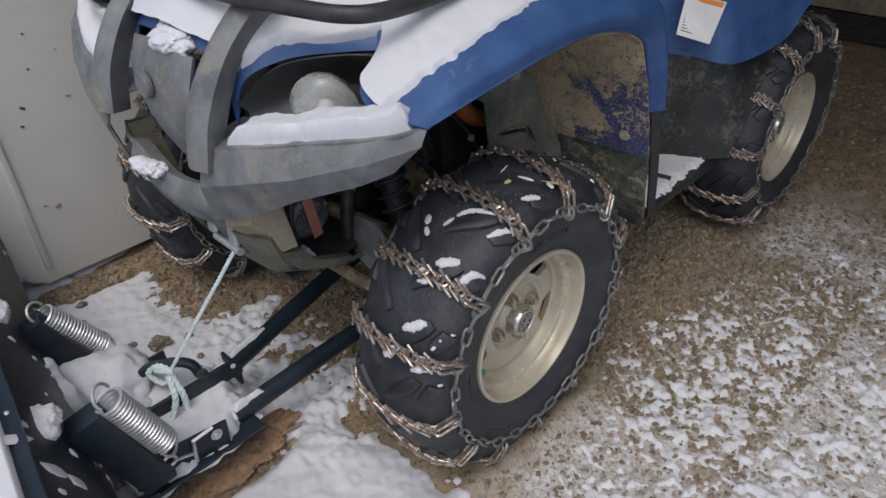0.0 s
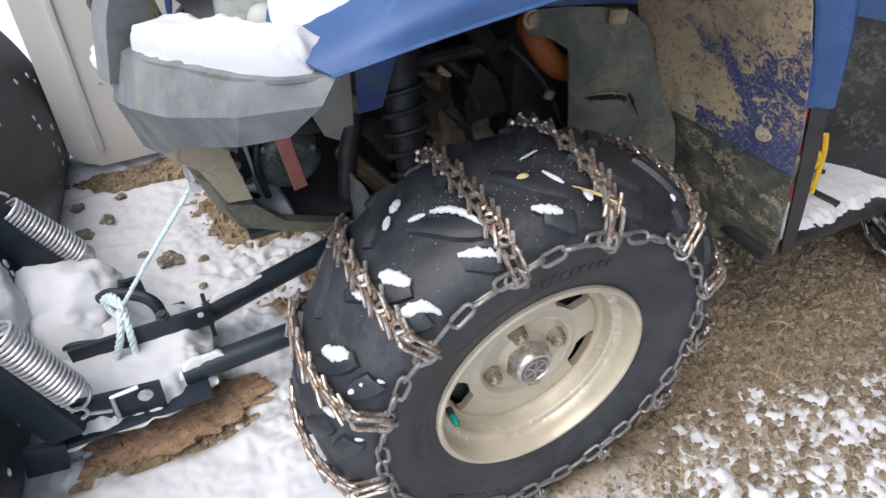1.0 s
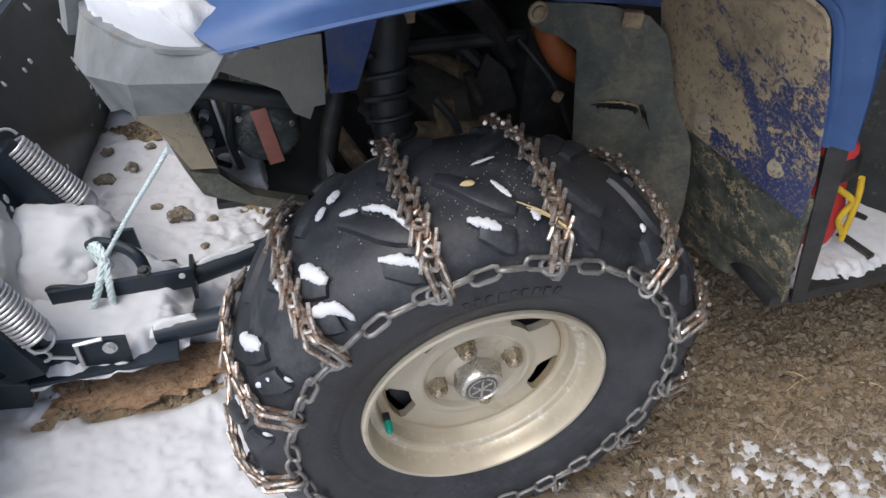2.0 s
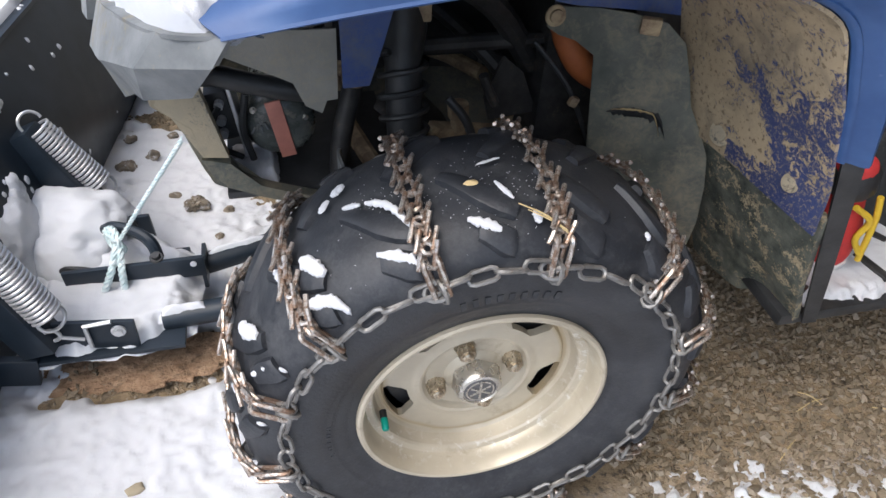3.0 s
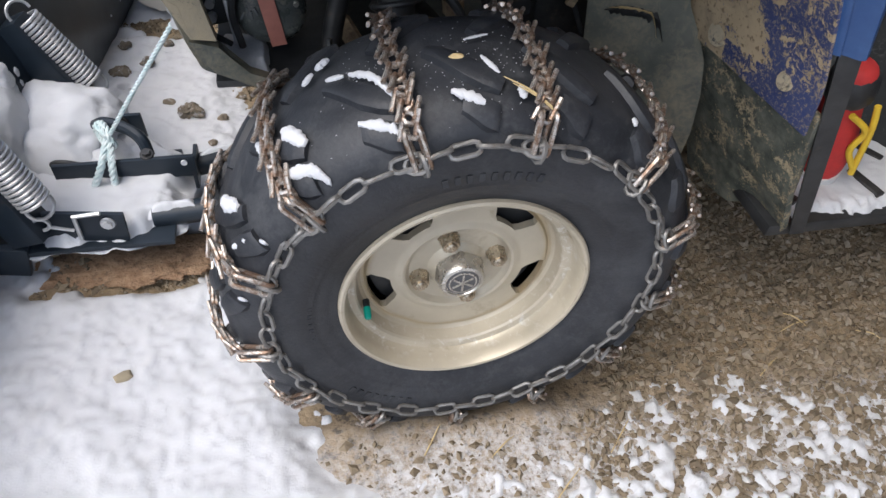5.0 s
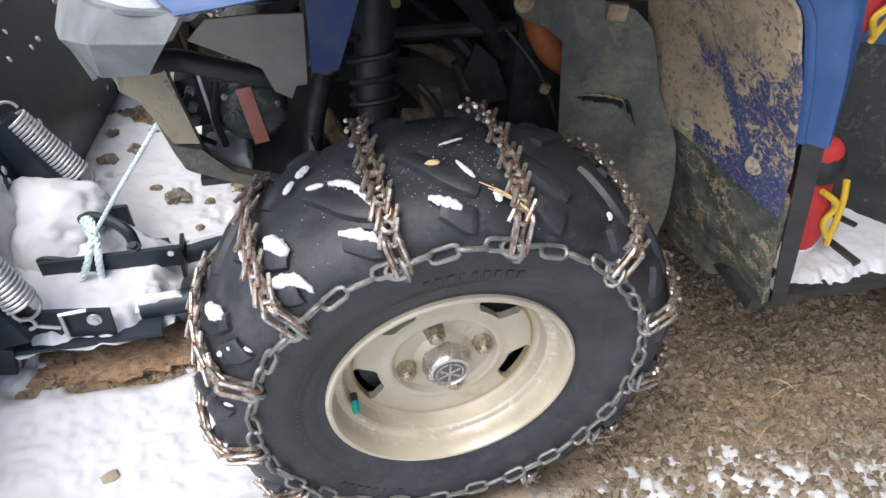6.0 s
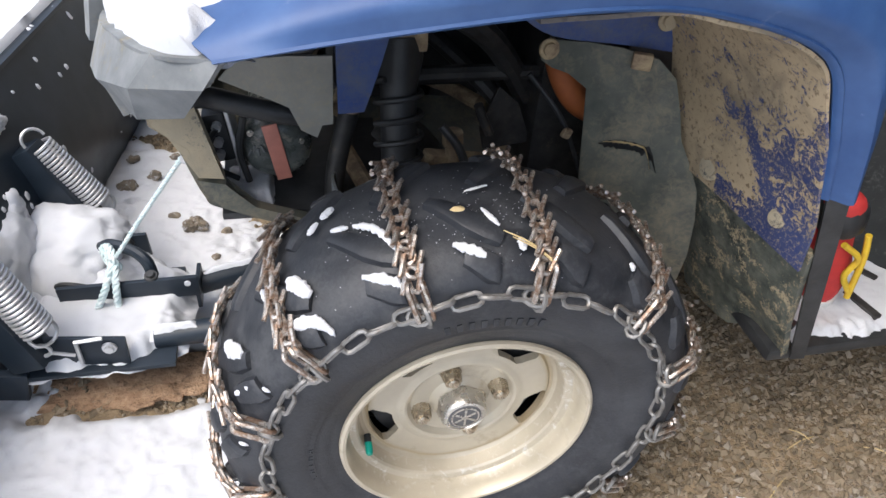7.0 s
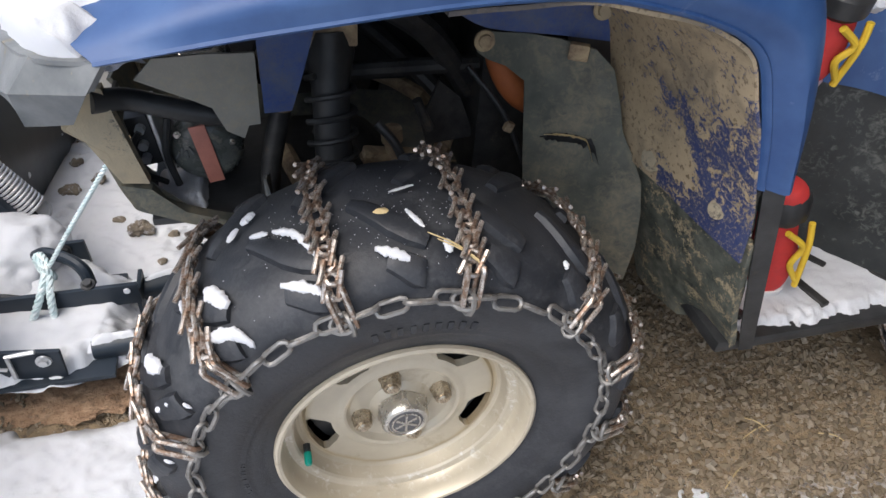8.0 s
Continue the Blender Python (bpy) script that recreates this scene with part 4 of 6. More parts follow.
def rib(v, top, low):
    """A sloping spring beam standing out from the blade's back, below its spring."""
    a, b = Vector(top), Vector(low)
    d = b - a
    m = d.to_track_quat("X", "Z").to_matrix().to_4x4()
    return part("spring_bracket", box((a + b) / 2, (d.length, 0.050, 0.062), m, bevel=0.006), M_PLOW, plow)
rib(0.735, (-0.665, 0.742, 0.300), (-0.575, 0.722, 0.120))
rib(0.40, (-0.690, 0.412, 0.312), (-0.615, 0.392, 0.112))

def coil(a, b, r, turns, wire, parent):
    """A coil spring from a to b with a looped hook at each end."""
    a, b = Vector(a), Vector(b)
    d = (b - a)
    ax = d.normalized()
    u = ax.orthogonal().normalized()
    w = ax.cross(u)
    n = turns * 14
    pts = [a + d * (k / n) + (u * math.cos(2 * math.pi * k / 14) + w * math.sin(2 * math.pi * k / 14)) * r for k in range(n + 1)]
    sp = part("spring", tube([tuple(p) for p in pts], wire, 7), M_ZINC, parent, "zinc-plated coil spring")
    for e, s in ((a, -1), (b, 1)):
        hook = [e + (u * math.cos(t) * r * 0.9 + ax * s * (0.010 + r * 0.9 * math.sin(t))) for t in np.linspace(-0.3, math.pi + 0.2, 12)]
        part("hook", tube([tuple(p) for p in hook], wire, 7), M_ZINC, sp)
    return sp
coil((-0.632, 0.742, 0.308), (-0.554, 0.728, 0.188), 0.0225, 19, 0.0029, plow)
coil((-0.645, 0.403, 0.328), (-0.590, 0.384, 0.193), 0.0240, 19, 0.0030, plow)

def bar(a, b, h, w, name="bar", mat=None, parent=None, bevel=0.003):
    """A flat bar on edge from a to b."""
    a, b = Vector(a), Vector(b)
    d = b - a
    m = Matrix.Rotation(math.atan2(d.y, d.x), 4, "Z") @ Matrix.Rotation(-math.atan2(d.z, math.hypot(d.x, d.y)), 4, "Y")
    return part(name, box((a + b) / 2, (d.length, w, h), m, bevel=bevel), mat or M_PLOW, parent or plow)
push = part("push_tube", tube([(-0.44, 0.432, 0.100), (0.0, 0.440, 0.115), (0.45, 0.46, 0.20)], 0.021, 16), M_PLOW, plow)
push2 = part("push_tube", tube([(-0.375, 0.560, 0.100), (-0.05, 0.64, 0.115), (0.45, 0.68, 0.20)], 0.021, 16), M_PLOW, plow)
part("pivot_plate", box((-0.525, 0.50, 0.086), (0.24, 0.25, 0.010)), M_PLOW, plow)
part("end_plate", box((-0.372, 0.545, 0.110), (0.008, 0.070, 0.050)), M_PLOW, plow)
nb = bar((-0.655, 0.405, 0.128), (-0.475, 0.388, 0.120), 0.062, 0.008, "side_bar")
bolt((-0.50, 0.384, 0.135), 0.008, 0.007, (0, -1, 0), nb, M_ZINC)
part("pin", tube([(-0.548, 0.385, 0.105), (-0.545, 0.38, 0.158), (-0.505, 0.38, 0.162)], 0.004, 8), M_ZINC, nb)
part("eye", tube([(-0.595 + 0.012 * math.cos(t), 0.379, 0.148 + 0.012 * math.sin(t)) for t in np.linspace(0, 6.28, 17)[:-1]], 0.0032, 7, closed=True), M_ZINC, nb)
part("eye_shank", tube([(-0.585, 0.379, 0.142), (-0.552, 0.381, 0.128)], 0.003, 7), M_ZINC, nb)
mb = bar((-0.600, 0.515, 0.135), (-0.366, 0.512, 0.140), 0.044, 0.009, "angle_bar")
part("bar_hole", tube([(-0.385, 0.5055, 0.150), (-0.385, 0.508, 0.150)], 0.0055, 12), M_SNOW, mb)
bolt((-0.445, 0.520, 0.162), 0.008, 0.010, (0, -0.3, 1), mb, M_BLACK)
fb = bar((-0.61, 0.65, 0.128), (-0.465, 0.645, 0.135), 0.055, 0.009, "side_bar")
bolt((-0.50, 0.638, 0.15), 0.008, 0.008, (0, -1, 0), fb, M_BLACK)
part("hitch_hook", tube([(-0.535, 0.598, 0.175), (-0.515, 0.588, 0.186), (-0.475, 0.565, 0.186), (-0.452, 0.545, 0.176), (-0.445, 0.535, 0.150)], [0.010, 0.011, 0.0105, 0.011, 0.0105], 10, n=16), M_PLOW, plow)
for y in (0.41, 0.62):
    part("lug", box((-0.665, y - 0.03, 0.075), (0.06, 0.016, 0.06), Matrix.Rotation(0.2, 4, "Y")), M_PLOW, plow)
part("pin_loop", tube([(-0.62, 0.54, 0.112), (-0.605, 0.535, 0.145), (-0.58, 0.53, 0.15), (-0.555, 0.53, 0.142)], 0.004, 8, n=10), M_BLACK, plow)

# lower bumper cheek that turns back into the skid plate
CHEEK = [(-0.354, 0.606), (-0.305, 0.606), (-0.300, 0.557), (-0.299, 0.540), (-0.288, 0.503), (-0.277, 0.470), (-0.309, 0.474), (-0.319, 0.521), (-0.337, 0.539), (-0.358, 0.558)]
HEEL = [(-0.312, 0.4715), (-0.276, 0.463), (-0.263, 0.437), (-0.240, 0.423), (-0.215, 0.412), (-0.164, 0.392), (-0.178, 0.380), (-0.225, 0.399), (-0.284, 0.425), (-0.301, 0.446)]
for y in (0.350, 2 * YC - 0.366):
    part("bumper_cheek", plate(CHEEK, y, 0.016, 0.003), M_TAN, quad, "mud-coated lower bumper cheek")
    part("bumper_heel", plate(HEEL, y - 0.002, 0.018, 0.003), M_GUARD, quad, "dark plastic heel of the bumper")

# ---- winch, frame and running gear seen through the wheel arch ----
winch = part("winch", lathe([(0.0003, -0.008), (0.030, -0.010), (0.041, -0.006), (0.0485, 0.004), (0.050, 0.014), (0.050, 0.06), (0.040, 0.066), (0.040, 0.30), (0.0003, 0.30)], (-0.206, 0.412, 0.476), 32), M_WINCH, quad, "black electric winch")
part("tape", box((-0.206, 0.4010, 0.476), (0.0215, 0.003, 0.090), Matrix.Rotation(radians(-10), 4, "Y"), bevel=0.001), M_REDTAPE, winch, "faded red label")
for k in range(4):
    part("print_mark", box((-0.243 + 0.006 * k, 0.4010, 0.478 + 0.005 * (k % 2)), (0.003, 0.002, 0.012), Matrix.Rotation(0.5 - 0.3 * k, 4, "Y"), bevel=0.0005), M_GREY, winch)
bolt((-0.172, 0.406, 0.490), 0.0035, 0.004, (0, -1, 0), winch, M_CHROME)
bolt((-0.240, 0.408, 0.505), 0.0035, 0.004, (0, -1, 0), winch, M_CHROME)
solenoid = part("solenoid", box((-0.282, 0.43, 0.500), (0.030, 0.05, 0.075), Matrix.Rotation(-0.15, 4, "Y"), bevel=0.006), M_BLACK, quad, "black winch solenoid with zinc terminals")
for z in (0.478, 0.498, 0.522):
    part("terminal", tube([(-0.282, 0.404, z), (-0.283, 0.394, z)], 0.0065, 8), M_ZINC, solenoid)
part("bracket_plate", box((-0.262, 0.43, 0.490), (0.006, 0.06, 0.11), Matrix.Rotation(-0.12, 4, "Y")), M_ZINC, quad)
part("solenoid_cable", tube([(-0.283, 0.392, 0.522), (-0.296, 0.388, 0.500), (-0.290, 0.39, 0.465), (-0.262, 0.395, 0.44)], 0.004, 8, n=12), M_BLACK, quad)
part("winch_strut", tube([(-0.247, 0.40, 0.535), (-0.256, 0.395, 0.485), (-0.248, 0.395, 0.435)], 0.005, 8, n=10), M_BLACK, quad)
part("winch_tray", box((-0.165, 0.50, 0.392), (0.25, 0.26, 0.012)), M_BLACK, quad)
part("grab_tube", tube([(-0.320, 0.350, 0.590), (-0.285, 0.368, 0.582), (-0.240, 0.37, 0.567), (-0.190, 0.37, 0.553), (-0.150, 0.375, 0.545)], 0.0140, 14, n=16), M_BLACK, quad)
part("grey_bracket", plate([(-0.265, 0.622), (-0.241, 0.647), (-0.185, 0.650), (-0.129, 0.649), (-0.131, 0.556), (-0.145, 0.555), (-0.152, 0.537), (-0.172, 0.550), (-0.185, 0.583), (-0.207, 0.595)], 0.335, 0.004, 0.004), M_BRACKET, quad, "grey plastic bracket smeared with mud")
part("blue_tab", plate([(-0.127, 0.745), (-0.040, 0.752), (-0.062, 0.680), (-0.075, 0.629), (-0.092, 0.577), (-0.125, 0.575)], 0.325, 0.004, 0.004), M_BLUEDUST, quad, "dusty blue plastic tab")
def roller(x, y, z):
    part("fairlead_roller", tube([(x, y, z - 0.030), (x, y, z - 0.023), (x, y, z + 0.023), (x, y, z + 0.030)], [0.006, 0.0105, 0.0105, 0.006], 14), M_ZINC, quad)
roller(-0.345, 0.520, 0.492)
roller(-0.338, 0.462, 0.480)
part("fairlead_plate", box((-0.325, 0.492, 0.480), (0.006, 0.10, 0.085)), M_BLACK, quad)
part("fairlead_roller", tube([(-0.338, 0.450, 0.442), (-0.338, 0.535, 0.442)], 0.008, 12), M_ZINC, quad)

# shock absorber
top, low = Vector((-0.036, 0.405, 0.615)), Vector((-0.044, 0.300, 0.335))
shock = part("shock_absorber", tube([tuple(top + Vector((0, 0.004, 0.03))), tuple(top), tuple(top.lerp(low, 0.15)), tuple(low)], [0.030, 0.034, 0.025, 0.0245], 20), M_BLACK, quad, "black shock absorber")
ax = (low - top).normalized()
u0 = ax.orthogonal().normalized()
w0 = ax.cross(u0)
pts = []
for k in range(9 * 18 + 1):
    a = 2 * math.pi * k / 18
    pts.append(tuple(top.lerp(low, 0.10 + 0.86 * k / (9 * 18)) + (u0 * math.cos(a) + w0 * math.sin(a)) * 0.0315))
part("spring", tube(pts, 0.0042, 8), M_BLACK, shock, "black coil spring")
part("upper_mount", box((-0.038, 0.41, 0.645), (0.075, 0.05, 0.035)), M_RUST, shock)

def pipe(pts, r, mat, name, n=16, seg=10, parent=None):
    return part(name, tube(pts, r, seg, n=n), mat, parent or quad)
pipe([(0.232, 0.50, 0.590), (0.216, 0.455, 0.588), (0.214, 0.425, 0.572), (0.231, 0.412, 0.543), (0.257, 0.41, 0.523), (0.295, 0.41, 0.510), (0.36, 0.42, 0.50)], 0.0215, M_ORANGE, "exhaust_pipe", 26, 16)
pipe([(-0.13, 0.40, 0.70), (-0.02, 0.41, 0.69), (0.05, 0.43, 0.66), (0.12, 0.46, 0.60), (0.19, 0.50, 0.50)], 0.019, M_ENGINE, "frame_tube")
pipe([(-0.085, 0.42, 0.640), (-0.100, 0.41, 0.545), (-0.122, 0.405, 0.455), (-0.130, 0.40, 0.385)], 0.0145, M_ENGINE, "frame_tube", 16, 12)
part("tube_clamp", tube([(-0.097, 0.411, 0.560), (-0.103, 0.411, 0.535)], 0.0165, 12), M_RUST, quad)
pipe([(-0.10, 0.46, 0.555), (0.05, 0.47, 0.555), (0.25, 0.48, 0.55)], 0.013, M_ENGINE, "frame_tube")
pipe([(-0.05, 0.70, 0.62), (0.1, 0.60, 0.52), (0.2, 0.52, 0.42), (0.24, 0.46, 0.33)], 0.016, M_ENGINE, "steering_shaft")
pipe([(0.02, 0.36, 0.53), (0.045, 0.345, 0.50), (0.055, 0.335, 0.46), (0.05, 0.30, 0.40)], 0.0065, M_BLACK, "brake_hose")
pipe([(0.05, 0.338, 0.475), (0.052, 0.334, 0.455)], 0.011, M_RUST, "hose_fitting", 4)
pipe([(0.16, 0.42, 0.575), (0.20, 0.40, 0.53), (0.225, 0.39, 0.49), (0.255, 0.37, 0.42)], 0.004, M_BLACK, "cable")
part("cable_clip", box((0.222, 0.388, 0.492), (0.014, 0.010, 0.016), Matrix.Rotation(0.4, 4, "Y")), M_RUST, quad)
for pts in ([(0.0, 0.22, 0.36), (-0.07, 0.38, 0.40), (-0.10, 0.50, 0.41)], [(0.0, 0.22, 0.36), (0.10, 0.38, 0.40), (0.16, 0.50, 0.41)],
            [(0.0, 0.22, 0.20), (-0.10, 0.36, 0.27), (-0.14, 0.50, 0.31)], [(0.0, 0.22, 0.20), (0.12, 0.36, 0.27), (0.16, 0.50, 0.31)]):
    pipe(pts, 0.0145, M_RUST, "control_arm", 10)
    pipe([(x, 2 * YC - y, z) for x, y, z in pts], 0.0145, M_RUST, "control_arm", 10)
part("steering_knuckle", box((0.0, 0.235, 0.285), (0.06, 0.07, 0.19), bevel=0.012), M_RUST, quad)
part("steering_knuckle", box((0.0, 2 * YC - 0.235, 0.285), (0.06, 0.07, 0.19), bevel=0.012), M_RUST, quad)
part("arm_bracket", box((0.03, 0.36, 0.432), (0.11, 0.03, 0.028), Matrix.Rotation(0.12, 4, "Y"), bevel=0.006), M_RUST, quad)
part("arm_bracket", box((-0.01, 0.335, 0.425), (0.030, 0.03, 0.05), bevel=0.006), M_RUST, quad)
part("gusset", plate([(0.11, 0.46), (0.135, 0.53), (0.17, 0.50), (0.20, 0.43), (0.12, 0.42)], 0.47, 0.006), M_ENGINE, quad)
GUARD2 = [[(-0.128, 0.392, 0.365), (-0.130, 0.375, 0.455)], [(-0.134, 0.345, 0.352), (-0.136, 0.345, 0.466)], [(-0.130, 0.305, 0.352), (-0.132, 0.305, 0.462)], [(-0.122, 0.262, 0.385), (-0.124, 0.262, 0.412)]]
part("arm_guard", loft(GUARD2, 12, 8, 0.004), M_GREY, quad, "grey plastic arm guard")
pipe([(-0.02, 0.28, 0.33), (-0.03, 0.36, 0.345), (-0.02, 0.50, 0.35)], 0.009, M_RUST, "tie_rod", 8)
cv = [(0.0, 0.28, 0.285), (0.0, 0.31, 0.288), (0.0, 0.34, 0.292), (0.0, 0.37, 0.296), (0.0, 0.40, 0.30)]
part("axle_boot", tube(cv, [0.035, 0.045, 0.033, 0.042, 0.024], 16, n=17), M_BLACK, quad)
eng = part("engine", box((0.36, YC, 0.50), (0.34, 0.24, 0.34), bevel=0.03), M_ENGINE, quad, "oily dark engine block")
for k in range(7):
    part("cooling_fin", box((0.30, YC - 0.005, 0.61 + 0.018 * k), (0.20, 0.29, 0.006), Matrix.Rotation(-0.25, 4, "Y"), bevel=0.002), M_ENGINE, eng)
part("differential", lathe([(0.0003, -0.09), (0.05, -0.085), (0.075, -0.05), (0.085, 0.0), (0.075, 0.05), (0.05, 0.085), (0.0003, 0.09)], (0.0, YC, 0.33), 20), M_ENGINE, quad)
# made-up black block that hides the far side and keeps the bay dark
part("bay_blocker", box((0.10, YC + 0.13, 0.64), (0.42, 0.14, 0.38), bevel=0.02), M_BLACK, quad)
part("radiator", box((-0.07, YC + 0.03, 0.64), (0.05, 0.34, 0.20), bevel=0.01), M_ENGINE, quad)
part("air_duct", box((0.17, YC + 0.02, 0.70), (0.34, 0.24, 0.12), bevel=0.03), M_BLACK, quad)
part("inner_panel", loft([[(0.06, 0.335, 0.775), (0.07, 0.338, 0.735), (0.095, 0.34, 0.700)], [(0.15, 0.335, 0.772), (0.15, 0.338, 0.72), (0.150, 0.34, 0.668)], [(0.25, 0.333, 0.75), (0.25, 0.337, 0.70), (0.25, 0.34, 0.654)], [(0.34, 0.333, 0.735), (0.34, 0.337, 0.69), (0.34, 0.34, 0.640)]], 16, 6, 0.004), M_BLUEDUST, quad, "dusty blue inner panel")
part("inner_shield", loft([[(0.30, 0.40, 0.76), (0.30, 0.41, 0.55), (0.32, 0.42, 0.34)], [(0.46, 0.40, 0.76), (0.48, 0.41, 0.55), (0.50, 0.42, 0.34)]], 4, 6, 0.004), M_BLACK, quad)

# ---- hood, lamps and front rack ----
BROW = [[(-0.322, 0.392, 0.708), (-0.318, 0.405, 0.74), (-0.305, 0.42, 0.80)], [(-0.300, 0.388, 0.772), (-0.292, 0.40, 0.805), (-0.270, 0.43, 0.845)], [(-0.248, 0.345, 0.803), (-0.238, 0.36, 0.832), (-0.21, 0.40, 0.862)],
        [(-0.195, 0.275, 0.816), (-0.188, 0.285, 0.838), (-0.15, 0.35, 0.868)], [(-0.145, 0.205, 0.823), (-0.128, 0.235, 0.850), (-0.10, 0.32, 0.872)]]
HOOD = [[(-0.305, 0.42, 0.80), (-0.33, YC, 0.82), (-0.305, 2 * YC - 0.42, 0.80)], [(-0.27, 0.43, 0.845), (-0.29, YC, 0.862), (-0.27, 2 * YC - 0.43, 0.845)], [(-0.15, 0.35, 0.868), (-0.16, YC, 0.895), (-0.15, 2 * YC - 0.35, 0.868)],
        [(-0.10, 0.32, 0.872), (-0.10, YC, 0.90), (-0.10, 2 * YC - 0.32, 0.872)], [(0.06, 0.42, 0.905), (0.06, YC, 0.92), (0.06, 2 * YC - 0.42, 0.905)], [(0.20, 0.42, 0.915), (0.2, YC, 0.93), (0.20, 2 * YC - 0.42, 0.915)], [(0.43, 0.42, 0.84), (0.43, YC, 0.86), (0.43, 2 * YC - 0.42, 0.84)]]
part("lamp_brow", loft(BROW, 26, 8, 0.004), M_BLUE, quad, "blue plastic brow over the headlamp")
part("lamp_brow", loft(mirror(BROW), 20, 6, 0.004), M_BLUE, quad)
part("hood", loft(HOOD, 26, 12, 0.004), M_BLUE, quad, "blue plastic hood")
for sgn in (0, 1):
    fy = (lambda y: 2 * YC - y) if sgn else (lambda y: y)
    pocket = [[(-0.235, fy(0.07), 0.775), (-0.16, fy(0.10), 0.76), (-0.235, fy(0.10), 0.768)], [(-0.16, fy(0.20), 0.815), (-0.12, fy(0.22), 0.76), (-0.19, fy(0.22), 0.727)], [(-0.25, fy(0.34), 0.80), (-0.19, fy(0.33), 0.75), (-0.24, fy(0.32), 0.700)], [(-0.315, fy(0.395), 0.74), (-0.30, fy(0.39), 0.72), (-0.31, fy(0.38), 0.685)]]
    part("lamp_pocket", loft(pocket, 20, 10, 0.003), M_BLACK, quad)
    bm = bmesh.new()
    bmesh.ops.create_uvsphere(bm, u_segments=28, v_segments=18, radius=1.0)
    m = Matrix.Translation((-0.243, fy(0.262), 0.745)) @ Matrix.Rotation(radians(38 if not sgn else -38), 4, "Z") @ Matrix.Rotation(radians(-12), 4, "Y")
    bmesh.ops.transform(bm, matrix=m @ Matrix.Diagonal((0.032, 0.052, 0.058, 1)), verts=bm.verts)
    lamp = part("headlamp", bm, M_LENS, quad, "clear headlamp lens")
    bm = bmesh.new()
    bmesh.ops.create_uvsphere(bm, u_segments=20, v_segments=12, radius=1.0)
    bmesh.ops.delete(bm, geom=[v for v in bm.verts if v.co.x < -0.15], context="VERTS")
    bmesh.ops.transform(bm, matrix=m @ Matrix.Diagonal((0.035, 0.054, 0.060, 1)), verts=bm.verts)
    bmesh.ops.solidify(bm, geom=bm.faces[:], thickness=0.002)
    part("reflector", bm, M_CHROME, lamp)
    bm = bmesh.new()
    bmesh.ops.create_uvsphere(bm, u_segments=12, v_segments=8, radius=0.013, matrix=m @ Matrix.Translation((0.008, 0, 0)))
    part("bulb", bm, M_LABEL, lamp)
    for k in range(4):
        sl = [(-0.215 + 0.008 * k, fy(0.215), 0.752 + 0.015 * k), (-0.205 + 0.008 * k, fy(0.16), 0.757 + 0.014 * k), (-0.215 + 0.008 * k, fy(0.10), 0.765 + 0.011 * k)]
        part("grille_slat", tube(sl, [0.004, 0.0055, 0.004], 8, n=8), M_GREY, quad)
rack_path = [(0.40, 0.17, 0.925), (0.10, 0.17, 0.91), (-0.09, 0.17, 0.896), (-0.19, 0.172, 0.894), (-0.238, 0.20, 0.895), (-0.262, 0.27, 0.896), (-0.29, 0.40, 0.898), (-0.30, YC, 0.90)]
full = rack_path + [(x, 2 * YC - y, z) for x, y, z in rack_path[-2::-1]]
rack = part("front_rack", tube(full, 0.0125, 14, n=70), M_BLACK, quad, "black tubular front rack")
for y in (0.36, YC, 2 * YC - 0.36):
    part("rack_bar", tube([(-0.285, y, 0.90), (0.0, y, 0.925), (0.38, y, 0.93)], 0.008, 10, n=10), M_BLACK, rack)
for x in (-0.12, 0.3):
    for y in (0.19, 2 * YC - 0.19):
        part("rack_stay", tube([(x, y, 0.90), (x + 0.01, y + (0.06 if y < YC else -0.06), 0.84)], 0.008, 10), M_BLACK, rack)

# ---- rear of the quad ----
RF = [[(0.55, 0.30, 0.60), (0.55, 0.32, 0.73), (0.55, 0.36, 0.86)], [(0.68, 0.25, 0.595), (0.68, 0.255, 0.73), (0.68, 0.30, 0.87)], [(0.76, 0.165, 0.585), (0.762, 0.195, 0.73), (0.76, 0.245, 0.88)], [(0.82, 0.078, 0.570), (0.835, 0.132, 0.725), (0.86, 0.20, 0.89)],
      [(1.02, 0.045, 0.585), (1.0, 0.09, 0.74), (1.0, 0.17, 0.90)], [(1.08, 0.03, 0.655), (1.08, 0.07, 0.78), (1.1, 0.16, 0.90)], [(1.18, 0.02, 0.69), (1.18, 0.06, 0.80), (1.2, 0.16, 0.90)], [(1.30, 0.02, 0.68), (1.3, 0.06, 0.79), (1.3, 0.17, 0.89)], [(1.47, 0.05, 0.60), (1.49, 0.09, 0.72), (1.5, 0.20, 0.85)]]
rear = part("rear_fender", loft(RF, 44, 14, 0.004), M_BLUE, quad, "blue plastic rear fender")
part("rear_fender", loft(mirror(RF), 30, 10, 0.004), M_BLUE, quad, "blue plastic rear fender")
COVER = [[(0.50, 0.32, 0.66), (0.50, 0.30, 0.47), (0.50, 0.30, 0.33)], [(0.68, 0.262, 0.62), (0.68, 0.26, 0.46), (0.68, 0.27, 0.32)], [(0.78, 0.155, 0.595), (0.775, 0.18, 0.45), (0.76, 0.20, 0.31)], [(0.90, 0.092, 0.580), (0.85, 0.10, 0.45), (0.81, 0.12, 0.305)], [(1.02, 0.066, 0.580), (0.925, 0.050, 0.45), (0.86, 0.06, 0.31)]]
part("side_cover", loft(COVER, 30, 16, 0.004, 0.003, 6), M_COVER, quad, "black plastic side cover")
